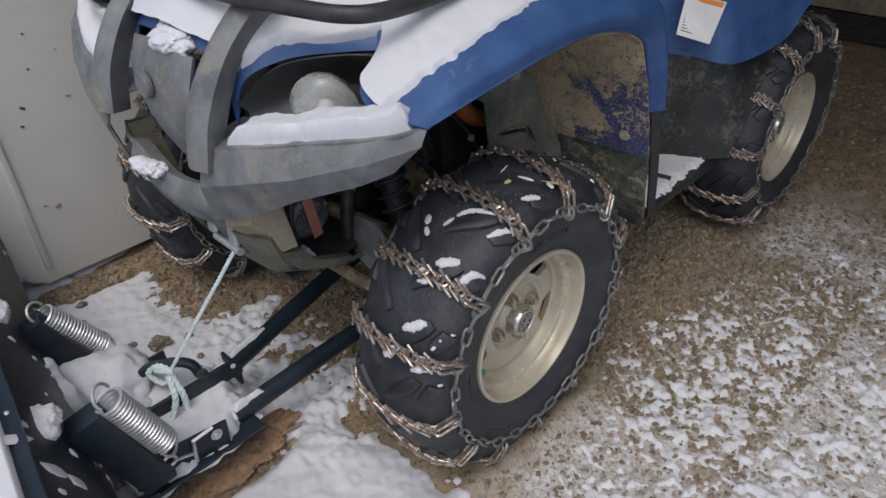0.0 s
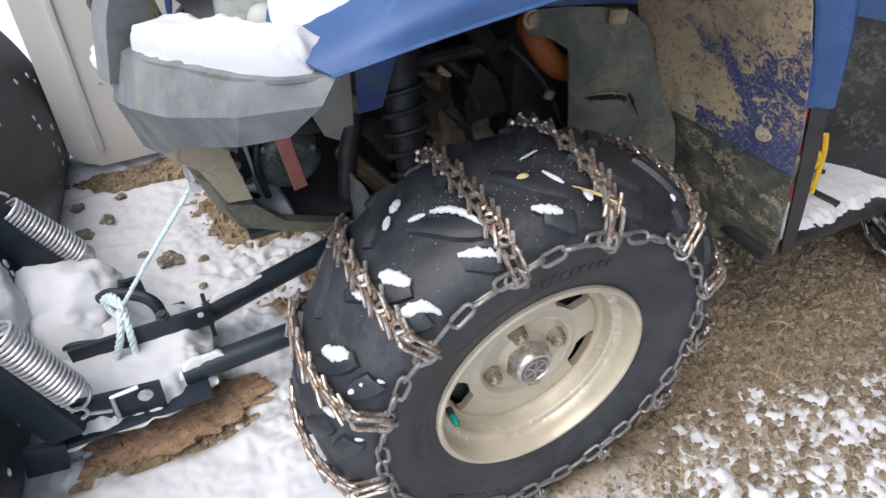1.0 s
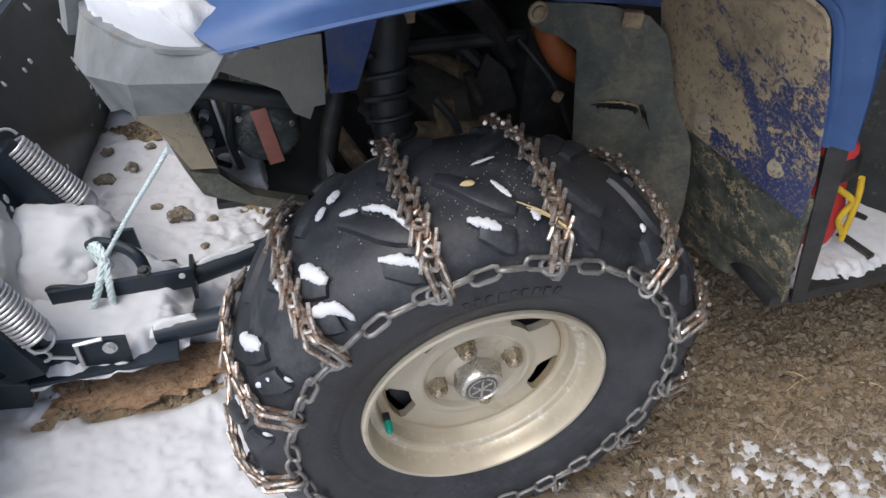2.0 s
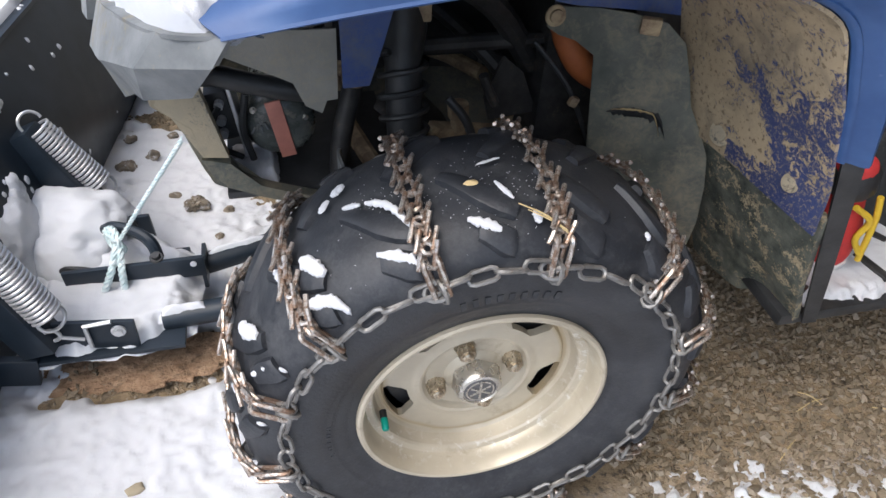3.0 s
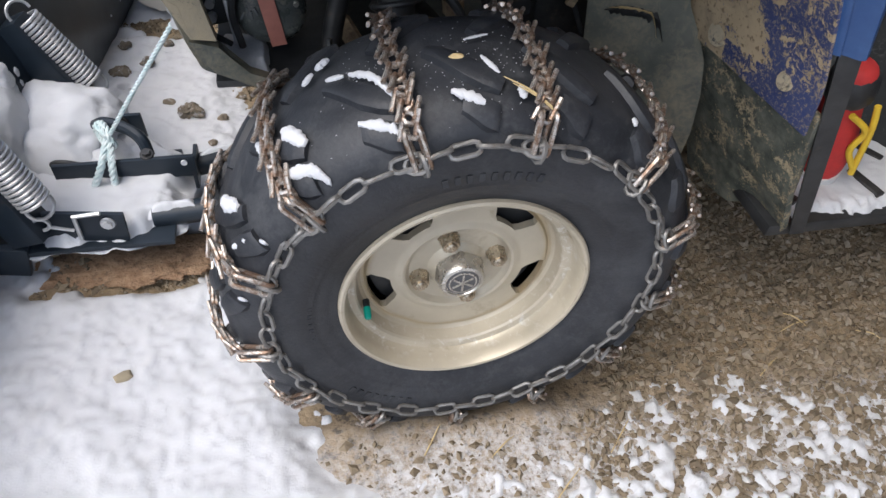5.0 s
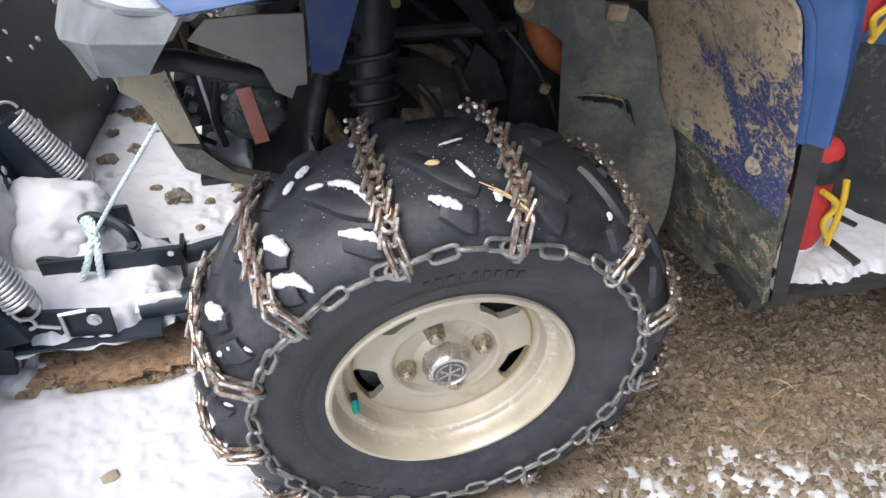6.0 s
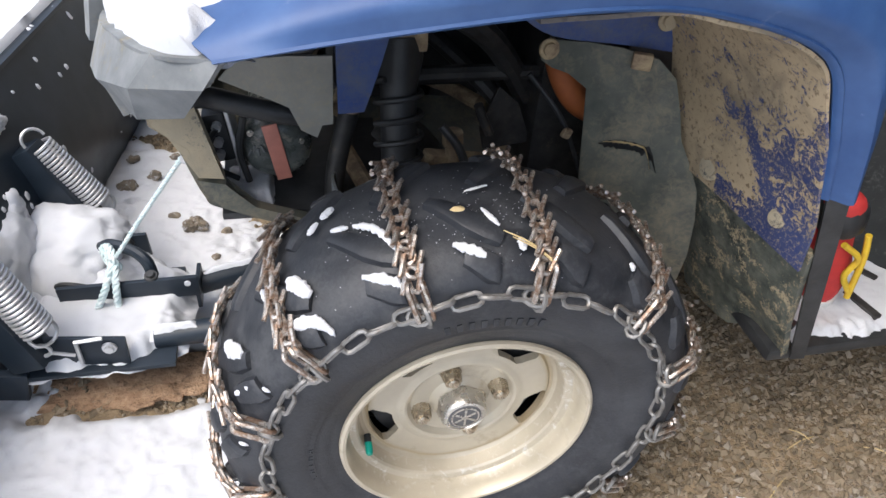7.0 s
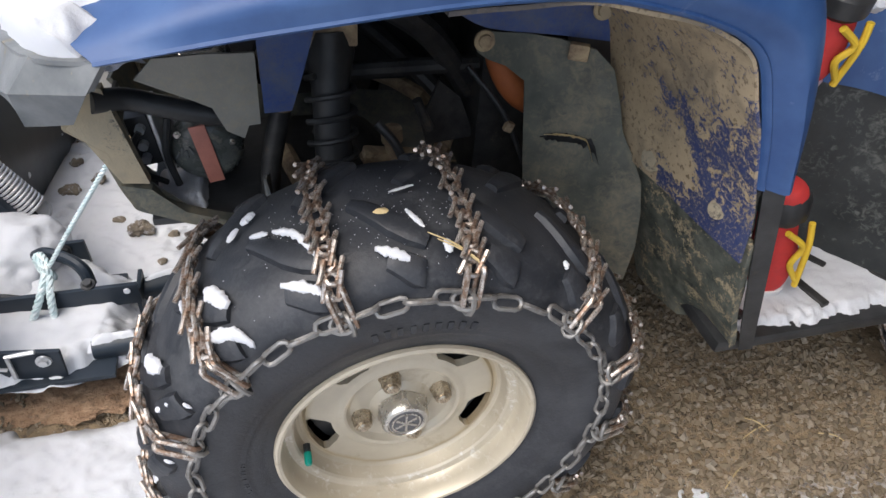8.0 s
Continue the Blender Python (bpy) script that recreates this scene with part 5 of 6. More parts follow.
part("side_cover", loft(mirror(COVER), 12, 8, 0.004), M_BLACK, quad)
board = part("footboard", box((0.66, 0.205, 0.288), (0.40, 0.245, 0.022), bevel=0.006), M_BLACK, quad, "black footboard under packed snow")
for k in range(7):
    part("tread_bar", box((0.50 + 0.050 * k, 0.14 + 0.075 * (k % 3), 0.306), (0.016, 0.062, 0.022), Matrix.Rotation(0.5 - 0.3 * (k % 2), 4, "Z")), M_ENGINE, board)
part("footboard", box((0.66, 2 * YC - 0.205, 0.288), (0.40, 0.245, 0.022), bevel=0.006), M_BLACK, quad)
part("axle_housing", tube([(1.18, 0.22, WZ), (1.18, 2 * YC - 0.22, WZ)], 0.035, 14), M_ENGINE, quad)
part("frame_rail", box((0.75, 0.42, 0.31), (1.0, 0.04, 0.04)), M_ENGINE, quad)
part("frame_rail", box((0.75, 2 * YC - 0.42, 0.31), (1.0, 0.04, 0.04)), M_ENGINE, quad)
part("rear_body", box((0.98, YC, 0.62), (0.75, 0.40, 0.40), bevel=0.05), M_BLACK, quad)

def sticker():
    """A warning label lying on the rear fender, with unreadable print as bars."""
    a, b, c, d = Vector((0.730, 0.190, 0.733)), Vector((0.810, 0.128, 0.705)), Vector((0.727, 0.114, 0.631)), Vector((0.674, 0.172, 0.655))
    n = (b - a).cross(d - a).normalized()
    n = n if n.y < 0 else -n
    def P(u, v, h):
        return a * (1 - u) * (1 - v) + b * u * (1 - v) + c * u * v + d * (1 - u) * v + n * h
    def patch(name, u0, u1, v0, v1, h, mat, parent, label=""):
        bm = bmesh.new()
        lo = [bm.verts.new(P(u, v, h - 0.002)) for u, v in ((u0, v0), (u1, v0), (u1, v1), (u0, v1))]
        hi = [bm.verts.new(P(u, v, h)) for u, v in ((u0, v0), (u1, v0), (u1, v1), (u0, v1))]
        bm.faces.new(hi)
        bm.faces.new(lo[::-1])
        for k in range(4):
            bm.faces.new((lo[k], lo[(k + 1) % 4], hi[(k + 1) % 4], hi[k]))
        return part(name, bm, mat, parent, label, smooth=False)
    s = patch("warning_label", 0, 1, 0, 1, 0.008, M_LABEL, rear, "white warning label with an orange band")
    patch("orange_band", 0.05, 0.95, 0.03, 0.15, 0.0088, M_AMBER, s)
    rng = random.Random(3)
    for k in range(11):
        patch("print_line", 0.08, 0.08 + rng.uniform(0.55, 0.84), 0.21 + 0.066 * k, 0.235 + 0.066 * k, 0.0086, M_INK, s)
sticker()

# ---- red strap bags ----
def strap_bag(at, h, lean, label):
    """A rolled red bag with a black strap and yellow cord."""
    e = thing("strap_bag", label, "bag", "strap bags", at)
    m = Matrix.Translation(at) @ lean
    bm = tube([(0, 0, 0), (0, 0, 0.01), (0.003, 0, 0.3 * h), (-0.002, 0.002, 0.7 * h), (0, 0, h - 0.01), (0, 0, h)], [0.016, 0.026, 0.031, 0.029, 0.026, 0.014], 16, n=20)
    for v in bm.verts:
        v.co += Vector(noise.noise_vector(v.co * 35)) * 0.005
    bmesh.ops.transform(bm, matrix=m, verts=bm.verts)
    part("bag", bm, M_RED, e)
    bm = tube([(0, 0, 0.72 * h), (0, 0, 0.76 * h), (0, 0, 0.90 * h), (0, 0, 0.94 * h)], [0.028, 0.033, 0.032, 0.026], 16)
    bmesh.ops.transform(bm, matrix=m, verts=bm.verts)
    part("strap", bm, M_BLACK, e)
    bm = tube([(-0.01, -0.031, 0.70 * h), (0.016, -0.037, 0.55 * h), (0.004, -0.036, 0.40 * h), (0.020, -0.036, 0.22 * h)], 0.0046, 8, n=14)
    tube([(0.026, -0.030, 0.72 * h), (0.026, -0.036, 0.52 * h), (0.022, -0.037, 0.15 * h)], 0.0046, 8, n=10, bm=bm)
    bmesh.ops.transform(bm, matrix=m, verts=bm.verts)
    part("cord", bm, M_YELLOW, e, "yellow cord")
    bm = tube([(0, 0, 0.03 * h), (0.0, 0, 0.10 * h)], [0.028, 0.031], 16)
    bmesh.ops.transform(bm, matrix=m, verts=bm.verts)
    part("hem", bm, M_LABEL, e)
    return e
strap_bag((0.590, 0.172, 0.306), 0.215, Matrix.Rotation(radians(-14), 4, "Y") @ Matrix.Rotation(radians(3), 4, "X"), "red rolled bag with yellow cord standing on the footboard")
strap_bag((0.535, 0.225, 0.628), 0.150, Matrix.Rotation(radians(-4), 4, "Y") @ Matrix.Rotation(radians(14), 4, "X"), "red rolled bag with yellow cord strapped to the blue quad")

# ---- winch rope ----
rope = thing("winch_rope", "frosted pale blue winch rope knotted to the plow", "rope")
def twisted(pts, r, n, parent, name):
    p = spline(pts, n)
    bm = bmesh.new()
    for s in range(3):
        q = []
        for i, v in enumerate(p):
            a = i * 0.75 + s * 2.094
            d = Vector(p[min(i + 1, n - 1)] - p[max(i - 1, 0)]).normalized()
            u = d.orthogonal().normalized()
            q.append(tuple(Vector(v) + (u * math.cos(a) + d.cross(u) * math.sin(a)) * r * 0.55))
        tube(q, r * 0.62, 6, bm=bm)
    return part(name, bm, M_TWINE, parent)
twisted([(-0.335, 0.462, 0.452), (-0.39, 0.487, 0.367), (-0.44, 0.510, 0.290), (-0.498, 0.535, 0.198)], 0.0035, 90, rope, "line")
twisted([(-0.498, 0.535, 0.20), (-0.512, 0.560, 0.205), (-0.528, 0.575, 0.185), (-0.515, 0.555, 0.165), (-0.496, 0.535, 0.175), (-0.502, 0.532, 0.20), (-0.520, 0.555, 0.203)], 0.0055, 50, rope, "knot")
twisted([(-0.505, 0.535, 0.190), (-0.515, 0.500, 0.165), (-0.530, 0.492, 0.135), (-0.542, 0.490, 0.110)], 0.0060, 30, rope, "tail")
twisted([(-0.500, 0.532, 0.188), (-0.500, 0.500, 0.160), (-0.502, 0.492, 0.130), (-0.500, 0.485, 0.112)], 0.0060, 30, rope, "tail")

# mud-coated steering parts behind the front wheel
part("steering_arm", box((0.072, 0.42, 0.434), (0.125, 0.026, 0.022), Matrix.Rotation(0.14, 4, "Y"), bevel=0.006), M_RUST, quad, "mud-coated steering arm")
pipe([(0.052, 0.415, 0.482), (0.055, 0.415, 0.44), (0.058, 0.415, 0.385)], 0.0115, M_RUST, "ball_joint", 8, 12)
pipe([(0.050, 0.410, 0.49), (0.052, 0.41, 0.47)], 0.016, M_RUST, "joint_collar", 4, 12)
pipe([(0.018, 0.42, 0.445), (0.028, 0.42, 0.42), (0.037, 0.42, 0.39)], 0.014, M_RUST, "arm_link", 6, 12)
pipe([(0.09, 0.425, 0.525), (0.10, 0.425, 0.50), (0.113, 0.425, 0.475)], 0.0075, M_ENGINE, "steering_link", 6, 10)

# ---- snow lying on things ----
def snow_sheet(sections, nu, nv, h, lift, seed, edge=0.12, amp=0.9, freq=16.0, u_edge=True):
    """A ragged layer of snow over a surface; it thins out and dips under the surface at its rim."""
    rows = np.array([spline(s, nv) for s in sections])
    g = np.array([spline(rows[:, j], nu) for j in range(nv)]).transpose(1, 0, 2)
    up = np.array(lift, float)
    bm = bmesh.new()
    out = []
    for i in range(nu):
        row = []
        for j in range(nv):
            u, v = i / (nu - 1), j / (nv - 1)
            d = min(v, 1 - v) / edge
            if u_edge:
                d = min(d, min(u, 1 - u) / (edge * 0.7))
            p = Vector(g[i, j])
            n1 = noise.noise(p * freq + Vector((seed, 0, 0)))
            n2 = noise.noise(p * freq * 3.3 + Vector((0, seed, 0)))
            n3 = noise.noise(p * freq * 7 + Vector((0, 0, seed)))
            t = max(-1.0, min(1.0, d - 0.9 + amp * (0.55 * n1 + 0.55 * n2 + 0.3 * n3)))
            k = h * (0.6 * t if t < 0 else t ** 0.6) + h * 0.25 * n1 + 0.1 * h * n2
            row.append(tuple(p + Vector(up * min(k, 1.3 * h))))
        out.append(row)
    grid_faces(bm, out)
    return bm

def snow_dome(bm, c, normal, along, a, b, h, seed, seg=14):
    """A small clump of snow pressed on a surface."""
    z = Vector(normal).normalized()
    x = Vector(along)
    x = (x - z * x.dot(z)).normalized()
    y = z.cross(x)
    c = Vector(c)
    rings = []
    for r, hh in ((1.05, -0.35), (1.0, 0.25), (0.8, 0.75), (0.45, 1.0)):
        ring = []
        for k in range(seg):
            t = 2 * math.pi * k / seg
            w = (1 + 0.30 * noise.noise(Vector((math.cos(t) * 1.3, math.sin(t) * 1.3, seed)))) / (abs(math.cos(t)) ** 3.5 + abs(math.sin(t)) ** 3.5) ** (1 / 3.5)
            w *= 1 + 0.34 * noise.noise(Vector((math.cos(t) * 4, math.sin(t) * 4, seed + r)))
            ring.append(bm.verts.new(c + x * (math.cos(t) * a * r * w) + y * (math.sin(t) * b * r * w) + z * h * hh * (1 + 0.3 * noise.noise(Vector((k * 0.9, r * 3, seed))))))
        rings.append(ring)
    for p, q in zip(rings, rings[1:]):
        for k in range(seg):
            bm.faces.new((p[k], p[(k + 1) % seg], q[(k + 1) % seg], q[k]))
    bm.faces.new(rings[-1])

def lump(c, s, seed, amp=0.35, freq=14.0):
    """A heap of snow."""
    bm = bmesh.new()
    bmesh.ops.create_icosphere(bm, subdivisions=5, radius=1.0)
    for v in bm.verts:
        n = v.co.normalized()
        q = Vector((n.x * s[0], n.y * s[1], n.z * s[2]))
        k = 1 + amp * noise.noise((q + Vector(c)) * freq + Vector((seed, 0, 0))) + 0.4 * amp * noise.noise((q + Vector(c)) * freq * 3 + Vector((0, seed, 0))) + 0.2 * amp * noise.noise((q + Vector(c)) * freq * 9)
        v.co = Vector(c) + q * k
    return bm

SNOW = dict(category="snow", kind="stuff")
FS = [[s[1], s[2], s[3], s[4], (s[4][0], s[4][1] + 0.12, s[4][2] + 0.015)] for s in FENDER[:4]]
FS[0] = [(-0.258, 0.095, 0.784), (-0.262, 0.125, 0.790), (-0.238, 0.175, 0.806), (-0.152, 0.205, 0.828), (-0.12, 0.34, 0.872)]
FS[1] = [(-0.13, 0.075, 0.815), (-0.12, 0.12, 0.84), (-0.11, 0.20, 0.858), (-0.10, 0.32, 0.872), (-0.10, 0.45, 0.888)]
FS[2] = [(0.02, 0.082, 0.845), (0.04, 0.13, 0.873), (0.06, 0.25, 0.892), (0.06, 0.42, 0.905), (0.06, 0.55, 0.915)]
FS[3] = [(0.17, 0.10, 0.874), (0.18, 0.18, 0.893), (0.2, 0.30, 0.905), (0.20, 0.42, 0.915), (0.20, 0.57, 0.927)]
FS.append([(0.30, 0.22, 0.89), (0.30, 0.26, 0.895), (0.3, 0.34, 0.90), (0.30, 0.42, 0.907), (0.30, 0.57, 0.92)])
solo("fender_snow", snow_sheet(FS, 150, 90, 0.014, (-0.15, -0.15, 1.0), 3.0, 0.08, 0.8, u_edge=False), M_SNOW, "fluffy snow lying on the blue front fender", **SNOW)
HS = [[(x, y + (-0.03 if k == 0 else 0.03 if k == len(s) - 1 else 0), z + 0.001) for k, (x, y, z) in enumerate(s)] for s in HOOD[:6]]
solo("hood_snow", snow_sheet(HS, 70, 50, 0.020, (-0.1, 0, 1.0), 8.0, 0.06, 0.7, u_edge=False), M_SNOW, "snow lying on the blue hood", **SNOW)
BS = [[b[1], b[2]] for b in BROW]
solo("brow_snow", snow_sheet([[tuple(0.65 * p + 0.35 * q for p, q in zip(b[0], b[1])), b[1], b[2], (b[2][0] + 0.02, b[2][1] + 0.03, b[2][2] + 0.006)] for b in BROW[1:]] + [[(-0.135, 0.135, 0.842), (-0.10, 0.19, 0.857), (-0.07, 0.28, 0.872), (-0.05, 0.33, 0.88)]], 90, 40, 0.013, (-0.3, -0.2, 1.0), 5.0, 0.14, 1.2, u_edge=False), M_SNOW, "snow on the edge of the headlamp brow", **SNOW)
SS = [[(s[0][0] + 0.002, s[0][1] + 0.001, s[0][2] + 0.002), (s[0][0] + 0.02 * f, s[0][1] + 0.012 * f, s[0][2] + 0.002), (s[0][0] + 0.055 * f, s[0][1] + 0.03 * f, s[0][2] + 0.004), (s[0][0] + 0.10 * f, s[0][1] + 0.055 * f, s[0][2] + 0.002)] for s, f in zip(WING, (1.0, 1.0, 0.85, 0.6, 0.25))]
SS[4] = [tuple(0.22 * p + 0.78 * q for p, q in zip(a, b)) for a, b in zip(SS[3], SS[4])]
SS[0] = [(x + 0.006, y - 0.03, z) for x, y, z in SS[0]]
solo("bumper_snow", snow_sheet(SS, 150, 70, 0.027, (-0.2, -0.15, 1.0), 12.0, 0.16, 0.55, 15), M_SNOW, "thick snow heaped on the grey bumper wing", **SNOW)
solo("bumper_snow", snow_sheet(mirror(SS), 40, 20, 0.030, (-0.2, 0.15, 1.0), 14.0, 0.2, 0.8, 15), M_SNOW, "thick snow heaped on the grey bumper wing", **SNOW)
FBS = [[(x, 0.088, 0.300), (x, 0.18, 0.302), (x, 0.26, 0.304), (x, 0.325, 0.310)] for x in (0.47, 0.58, 0.70, 0.84)]
solo("footboard_snow", snow_sheet(FBS, 110, 80, 0.012, (0, 0, 1.0), 21.0, 0.05, 1.1, 26), M_SNOW, "packed snow on the footboard with tread marks", **SNOW)
solo("plow_snow", snow_sheet([[(-0.655, 0.375, 0.094), (-0.665, 0.50, 0.10), (-0.665, 0.66, 0.10)], [(-0.56, 0.375, 0.094), (-0.56, 0.50, 0.097), (-0.56, 0.68, 0.094)], [(-0.48, 0.375, 0.094), (-0.48, 0.50, 0.096), (-0.47, 0.66, 0.092)], [(-0.39, 0.41, 0.098), (-0.38, 0.50, 0.096), (-0.37, 0.60, 0.09)]], 70, 60, 0.030, (0, 0, 1), 31.0, 0.10, 0.8, 13), M_SNOW, "snow lying on the plow's pivot plate", **SNOW)
solo("plow_snow", lump((-0.615, 0.650, 0.120), (0.130, 0.110, 0.085), 2.0, 0.30, 9), M_SNOW, "rounded heap of snow between the plow's springs", **SNOW)
solo("plow_snow", lump((-0.690, 0.610, 0.145), (0.060, 0.100, 0.105), 6.0, 0.30, 9), M_SNOW, "snow heaped against the back of the plow blade", **SNOW)
solo("plow_snow", lump((-0.575, 0.60, 0.100), (0.125, 0.12, 0.042), 11.0, 0.3, 13), M_SNOW, "low drift of snow on the plow frame", **SNOW)
solo("winch_snow", snow_sheet([[(x, 0.375, 0.402), (x, 0.43, 0.402), (x, 0.50, 0.402)] for x in (-0.285, -0.262, -0.235, -0.215)], 30, 24, 0.012, (0, 0, 1), 41.0, 0.12, 0.9, 30), M_SNOW, "snow lying in the tray under the winch", **SNOW)
for v, z in ((0.42, 0.345), (0.752, 0.350)):
    c = blade_pt(v, 0.026, z)
    solo("plow_snow", lump(c, (0.036, 0.036, 0.020), v * 9, 0.55, 22), M_SNOW, "snow on top of a spring bracket", **SNOW)
for pts, sd in (([(-0.40, 0.56, 0.117), (-0.30, 0.58, 0.119), (-0.22, 0.60, 0.121)], 4.0), ([(-0.455, 0.43, 0.117), (-0.40, 0.431, 0.119), (-0.35, 0.432, 0.120)], 9.0)):
    secs = [[(x, y - 0.016, z - 0.006), (x, y, z), (x, y + 0.018, z - 0.008)] for x, y, z in pts]
    solo("tube_snow", snow_sheet(secs, 40, 14, 0.012, (0, 0, 1), sd, 0.25, 0.7, 18), M_SNOW, "strip of snow along a push tube", **SNOW)
bm = bmesh.new()
rng = random.Random(11)
for k in range(115):
    v, q = rng.uniform(0.0, 1.4), rng.random()
    p0 = spline(BP, 60)
    i = 4 + int(q ** 0.9 * 40)
    n, z = p0[i]
    if rng.random() < 0.4 and v > 0.8:
        continue
    s = rng.uniform(0.0022, 0.0058) * (2.2 if v < 0.5 and rng.random() < 0.45 else 1)
    a = Vector(blade_pt(v, n, z))
    t = Vector(blade_pt(v, *p0[i + 1])) - a
    d = Vector(blade_pt(v + 0.1, n, z)) - a
    nn = t.cross(d)
    nn = nn if nn.x > 0 else -nn
    snow_dome(bm, a, nn, t, s * rng.uniform(1.0, 1.9), s, 0.0025, k * 1.7, 9)
for k in range(26):
    w = k / 25
    a = Vector(blade_pt(0.60 + 0.07 * w + rng.uniform(-0.012, 0.012), 0.086 - 0.01 * w, 0.12 + 0.13 * w + rng.uniform(-0.01, 0.01)))
    snow_dome(bm, a, (1, -0.1, 0.2), (0, 0.3, 1), 0.016, 0.012, 0.009, k * 2.3, 10)
solo("blade_snow", bm, M_SNOW, "spots of snow sticking to the back of the plow blade", **SNOW)
solo("blade_snow", snow_sheet([[blade_pt(v, -0.55, 0.05), blade_pt(v, -0.32, 0.34), blade_pt(v, -0.05, 0.392), blade_pt(v, -0.004, 0.400)] for v in (-0.15, 0.3, 0.8, 1.42)], 50, 14, 0.02, (0, 0, 1), 17.0, 0.02, 0.1, 8, u_edge=False), M_SNOW, "snow banked up in front of the plow blade", **SNOW)

solo("bag_snow", lump((0.556, 0.200, 0.752), (0.034, 0.030, 0.022), 3.0, 0.5, 30), M_SNOW, "clump of snow on top of the red bag", **SNOW)
solo("nose_snow", lump((-0.325, 0.545, 0.815), (0.035, 0.07, 0.022), 5.0, 0.5, 20), M_SNOW, "snow caught on the nose between the bumper posts", **SNOW)
solo("nose_snow", lump((-0.398, 0.61, 0.588), (0.020, 0.040, 0.013), 7.0, 0.6, 28), M_SNOW, "clump of snow on the bumper crossbar", **SNOW)

# snow left on the front tyre's lugs
bm = bmesh.new()
wc = Vector((0, WY, WZ))
def snow_strip(bm, line, w, h, seed):
    """A ragged ridge of snow along a line of (angle, distance from the outer side) on the tread."""
    m = 12 * len(line)
    p = spline([(radians(a) * 0.3, y, 0) for a, y in line], m)
    rows = []
    for i in range(m):
        d = p[min(i + 1, m - 1)] - p[max(i - 1, 0)]
        d = d / np.hypot(d[0], d[1])
        e = min(1.0, 0.45 + 2.2 * min(i, m - 1 - i) / m)
        row = []
        for k, hh in ((-1.1, -0.6), (-1.0, 0.35), (-0.6, 0.9), (0, 1.0), (0.6, 0.9), (1.0, 0.35), (1.1, -0.6)):
            ww = w * e * (1 + 0.5 * noise.noise(Vector((i * 0.33, math.copysign(3, k), seed))) + 0.3 * noise.noise(Vector((i * 0.9, math.copysign(5, k), seed + 2))))
            a, y = p[i][0] - d[1] * ww * k, max(0.001, p[i][1] + d[0] * ww * k)
            z = 0.0075 * min(1.0, y / 0.02) + h * (hh if hh < 0 else e * hh * (1 + 0.35 * noise.noise(Vector((i * 0.6, k * 1.7, seed + 5)))))
            row.append(tuple(wc + tread_at(a / 0.3, u_of(y), z)))
        rows.append(row)
    vs = grid_faces(bm, rows)
    bm.faces.new(vs[0])
    bm.faces.new(vs[-1])
for k, (w, h, line) in enumerate((
        (0.0035, 0.003, ((120.0, 0.098), (116.4, 0.091))), (0.0048, 0.004, ((115.3, 0.090), (111.2, 0.073), (108.3, 0.040))), (0.0055, 0.004, ((116.2, 0.030), (110.4, 0.015), (110.1, 0.006))),
        (0.0095, 0.006, ((131.2, 0.070), (127.2, 0.039))), (0.0045, 0.003, ((136.6, 0.094), (133.4, 0.081))), (0.0055, 0.003, ((138.2, 0.085), (136.7, 0.064))),
        (0.0065, 0.004, ((134.6, 0.026), (129.0, 0.018), (126.8, 0.005))), (0.0045, 0.003, ((136.4, 0.018), (135.7, 0.009))), (0.0095, 0.006, ((153.2, 0.076), (148.2, 0.042))), (0.010, 0.004, ((164.5, 0.100), (160.0, 0.082))),
        (0.0028, 0.002, ((155.7, 0.024), (154.0, 0.022))), (0.0032, 0.002, ((152.3, 0.018), (151.0, 0.016))), (0.0028, 0.002, ((149.5, 0.008), (148.7, 0.006))), (0.0065, 0.004, ((164.7, 0.046), (160.8, 0.010))),
        (0.0032, 0.002, ((169.0, 0.008), (168.2, 0.005))), (0.0045, 0.003, ((162.1, 0.006), (160.5, 0.004))), (0.0050, 0.003, ((125.0, 0.112), (122.8, 0.124))), (0.0060, 0.004, ((121.9, 0.127), (118.9, 0.135))),
        (0.0050, 0.004, ((98.1, 0.033), (92.2, 0.020))), (0.0030, 0.002, ((90.9, 0.069), (88.4, 0.046))), (0.0050, 0.003, ((84.9, 0.033), (84.2, 0.022))), (0.0040, 0.003, ((58.0, 0.030), (57.0, 0.024))), (0.0020, 0.0015, ((93.0, 0.096), (88.0, 0.104))))):
    snow_strip(bm, line, 0.78 * w, 0.65 * h, 3.7 * k)
rng = random.Random(4)
for k in range(260):
    ca, cu, sa, su = ((95, 0.42, 6, 0.06), (88, 0.42, 7, 0.08), (113, 0.46, 5, 0.05), (100, 0.40, 18, 0.14))[k % 4]
    t, u = radians(rng.gauss(ca, sa)), min(0.85, max(0.12, rng.gauss(cu, su)))
    snow_dome(bm, wc + tread_at(t, u, 0.0005), tread_normal(t, u), (1, 0, 0), rng.uniform(0.0002, 0.0006), rng.uniform(0.0002, 0.0005), 0.0004, k * 0.9, 6)
solo("tyre_snow", bm, M_SNOW, "scraps of snow left on the front tyre's lugs", **SNOW)

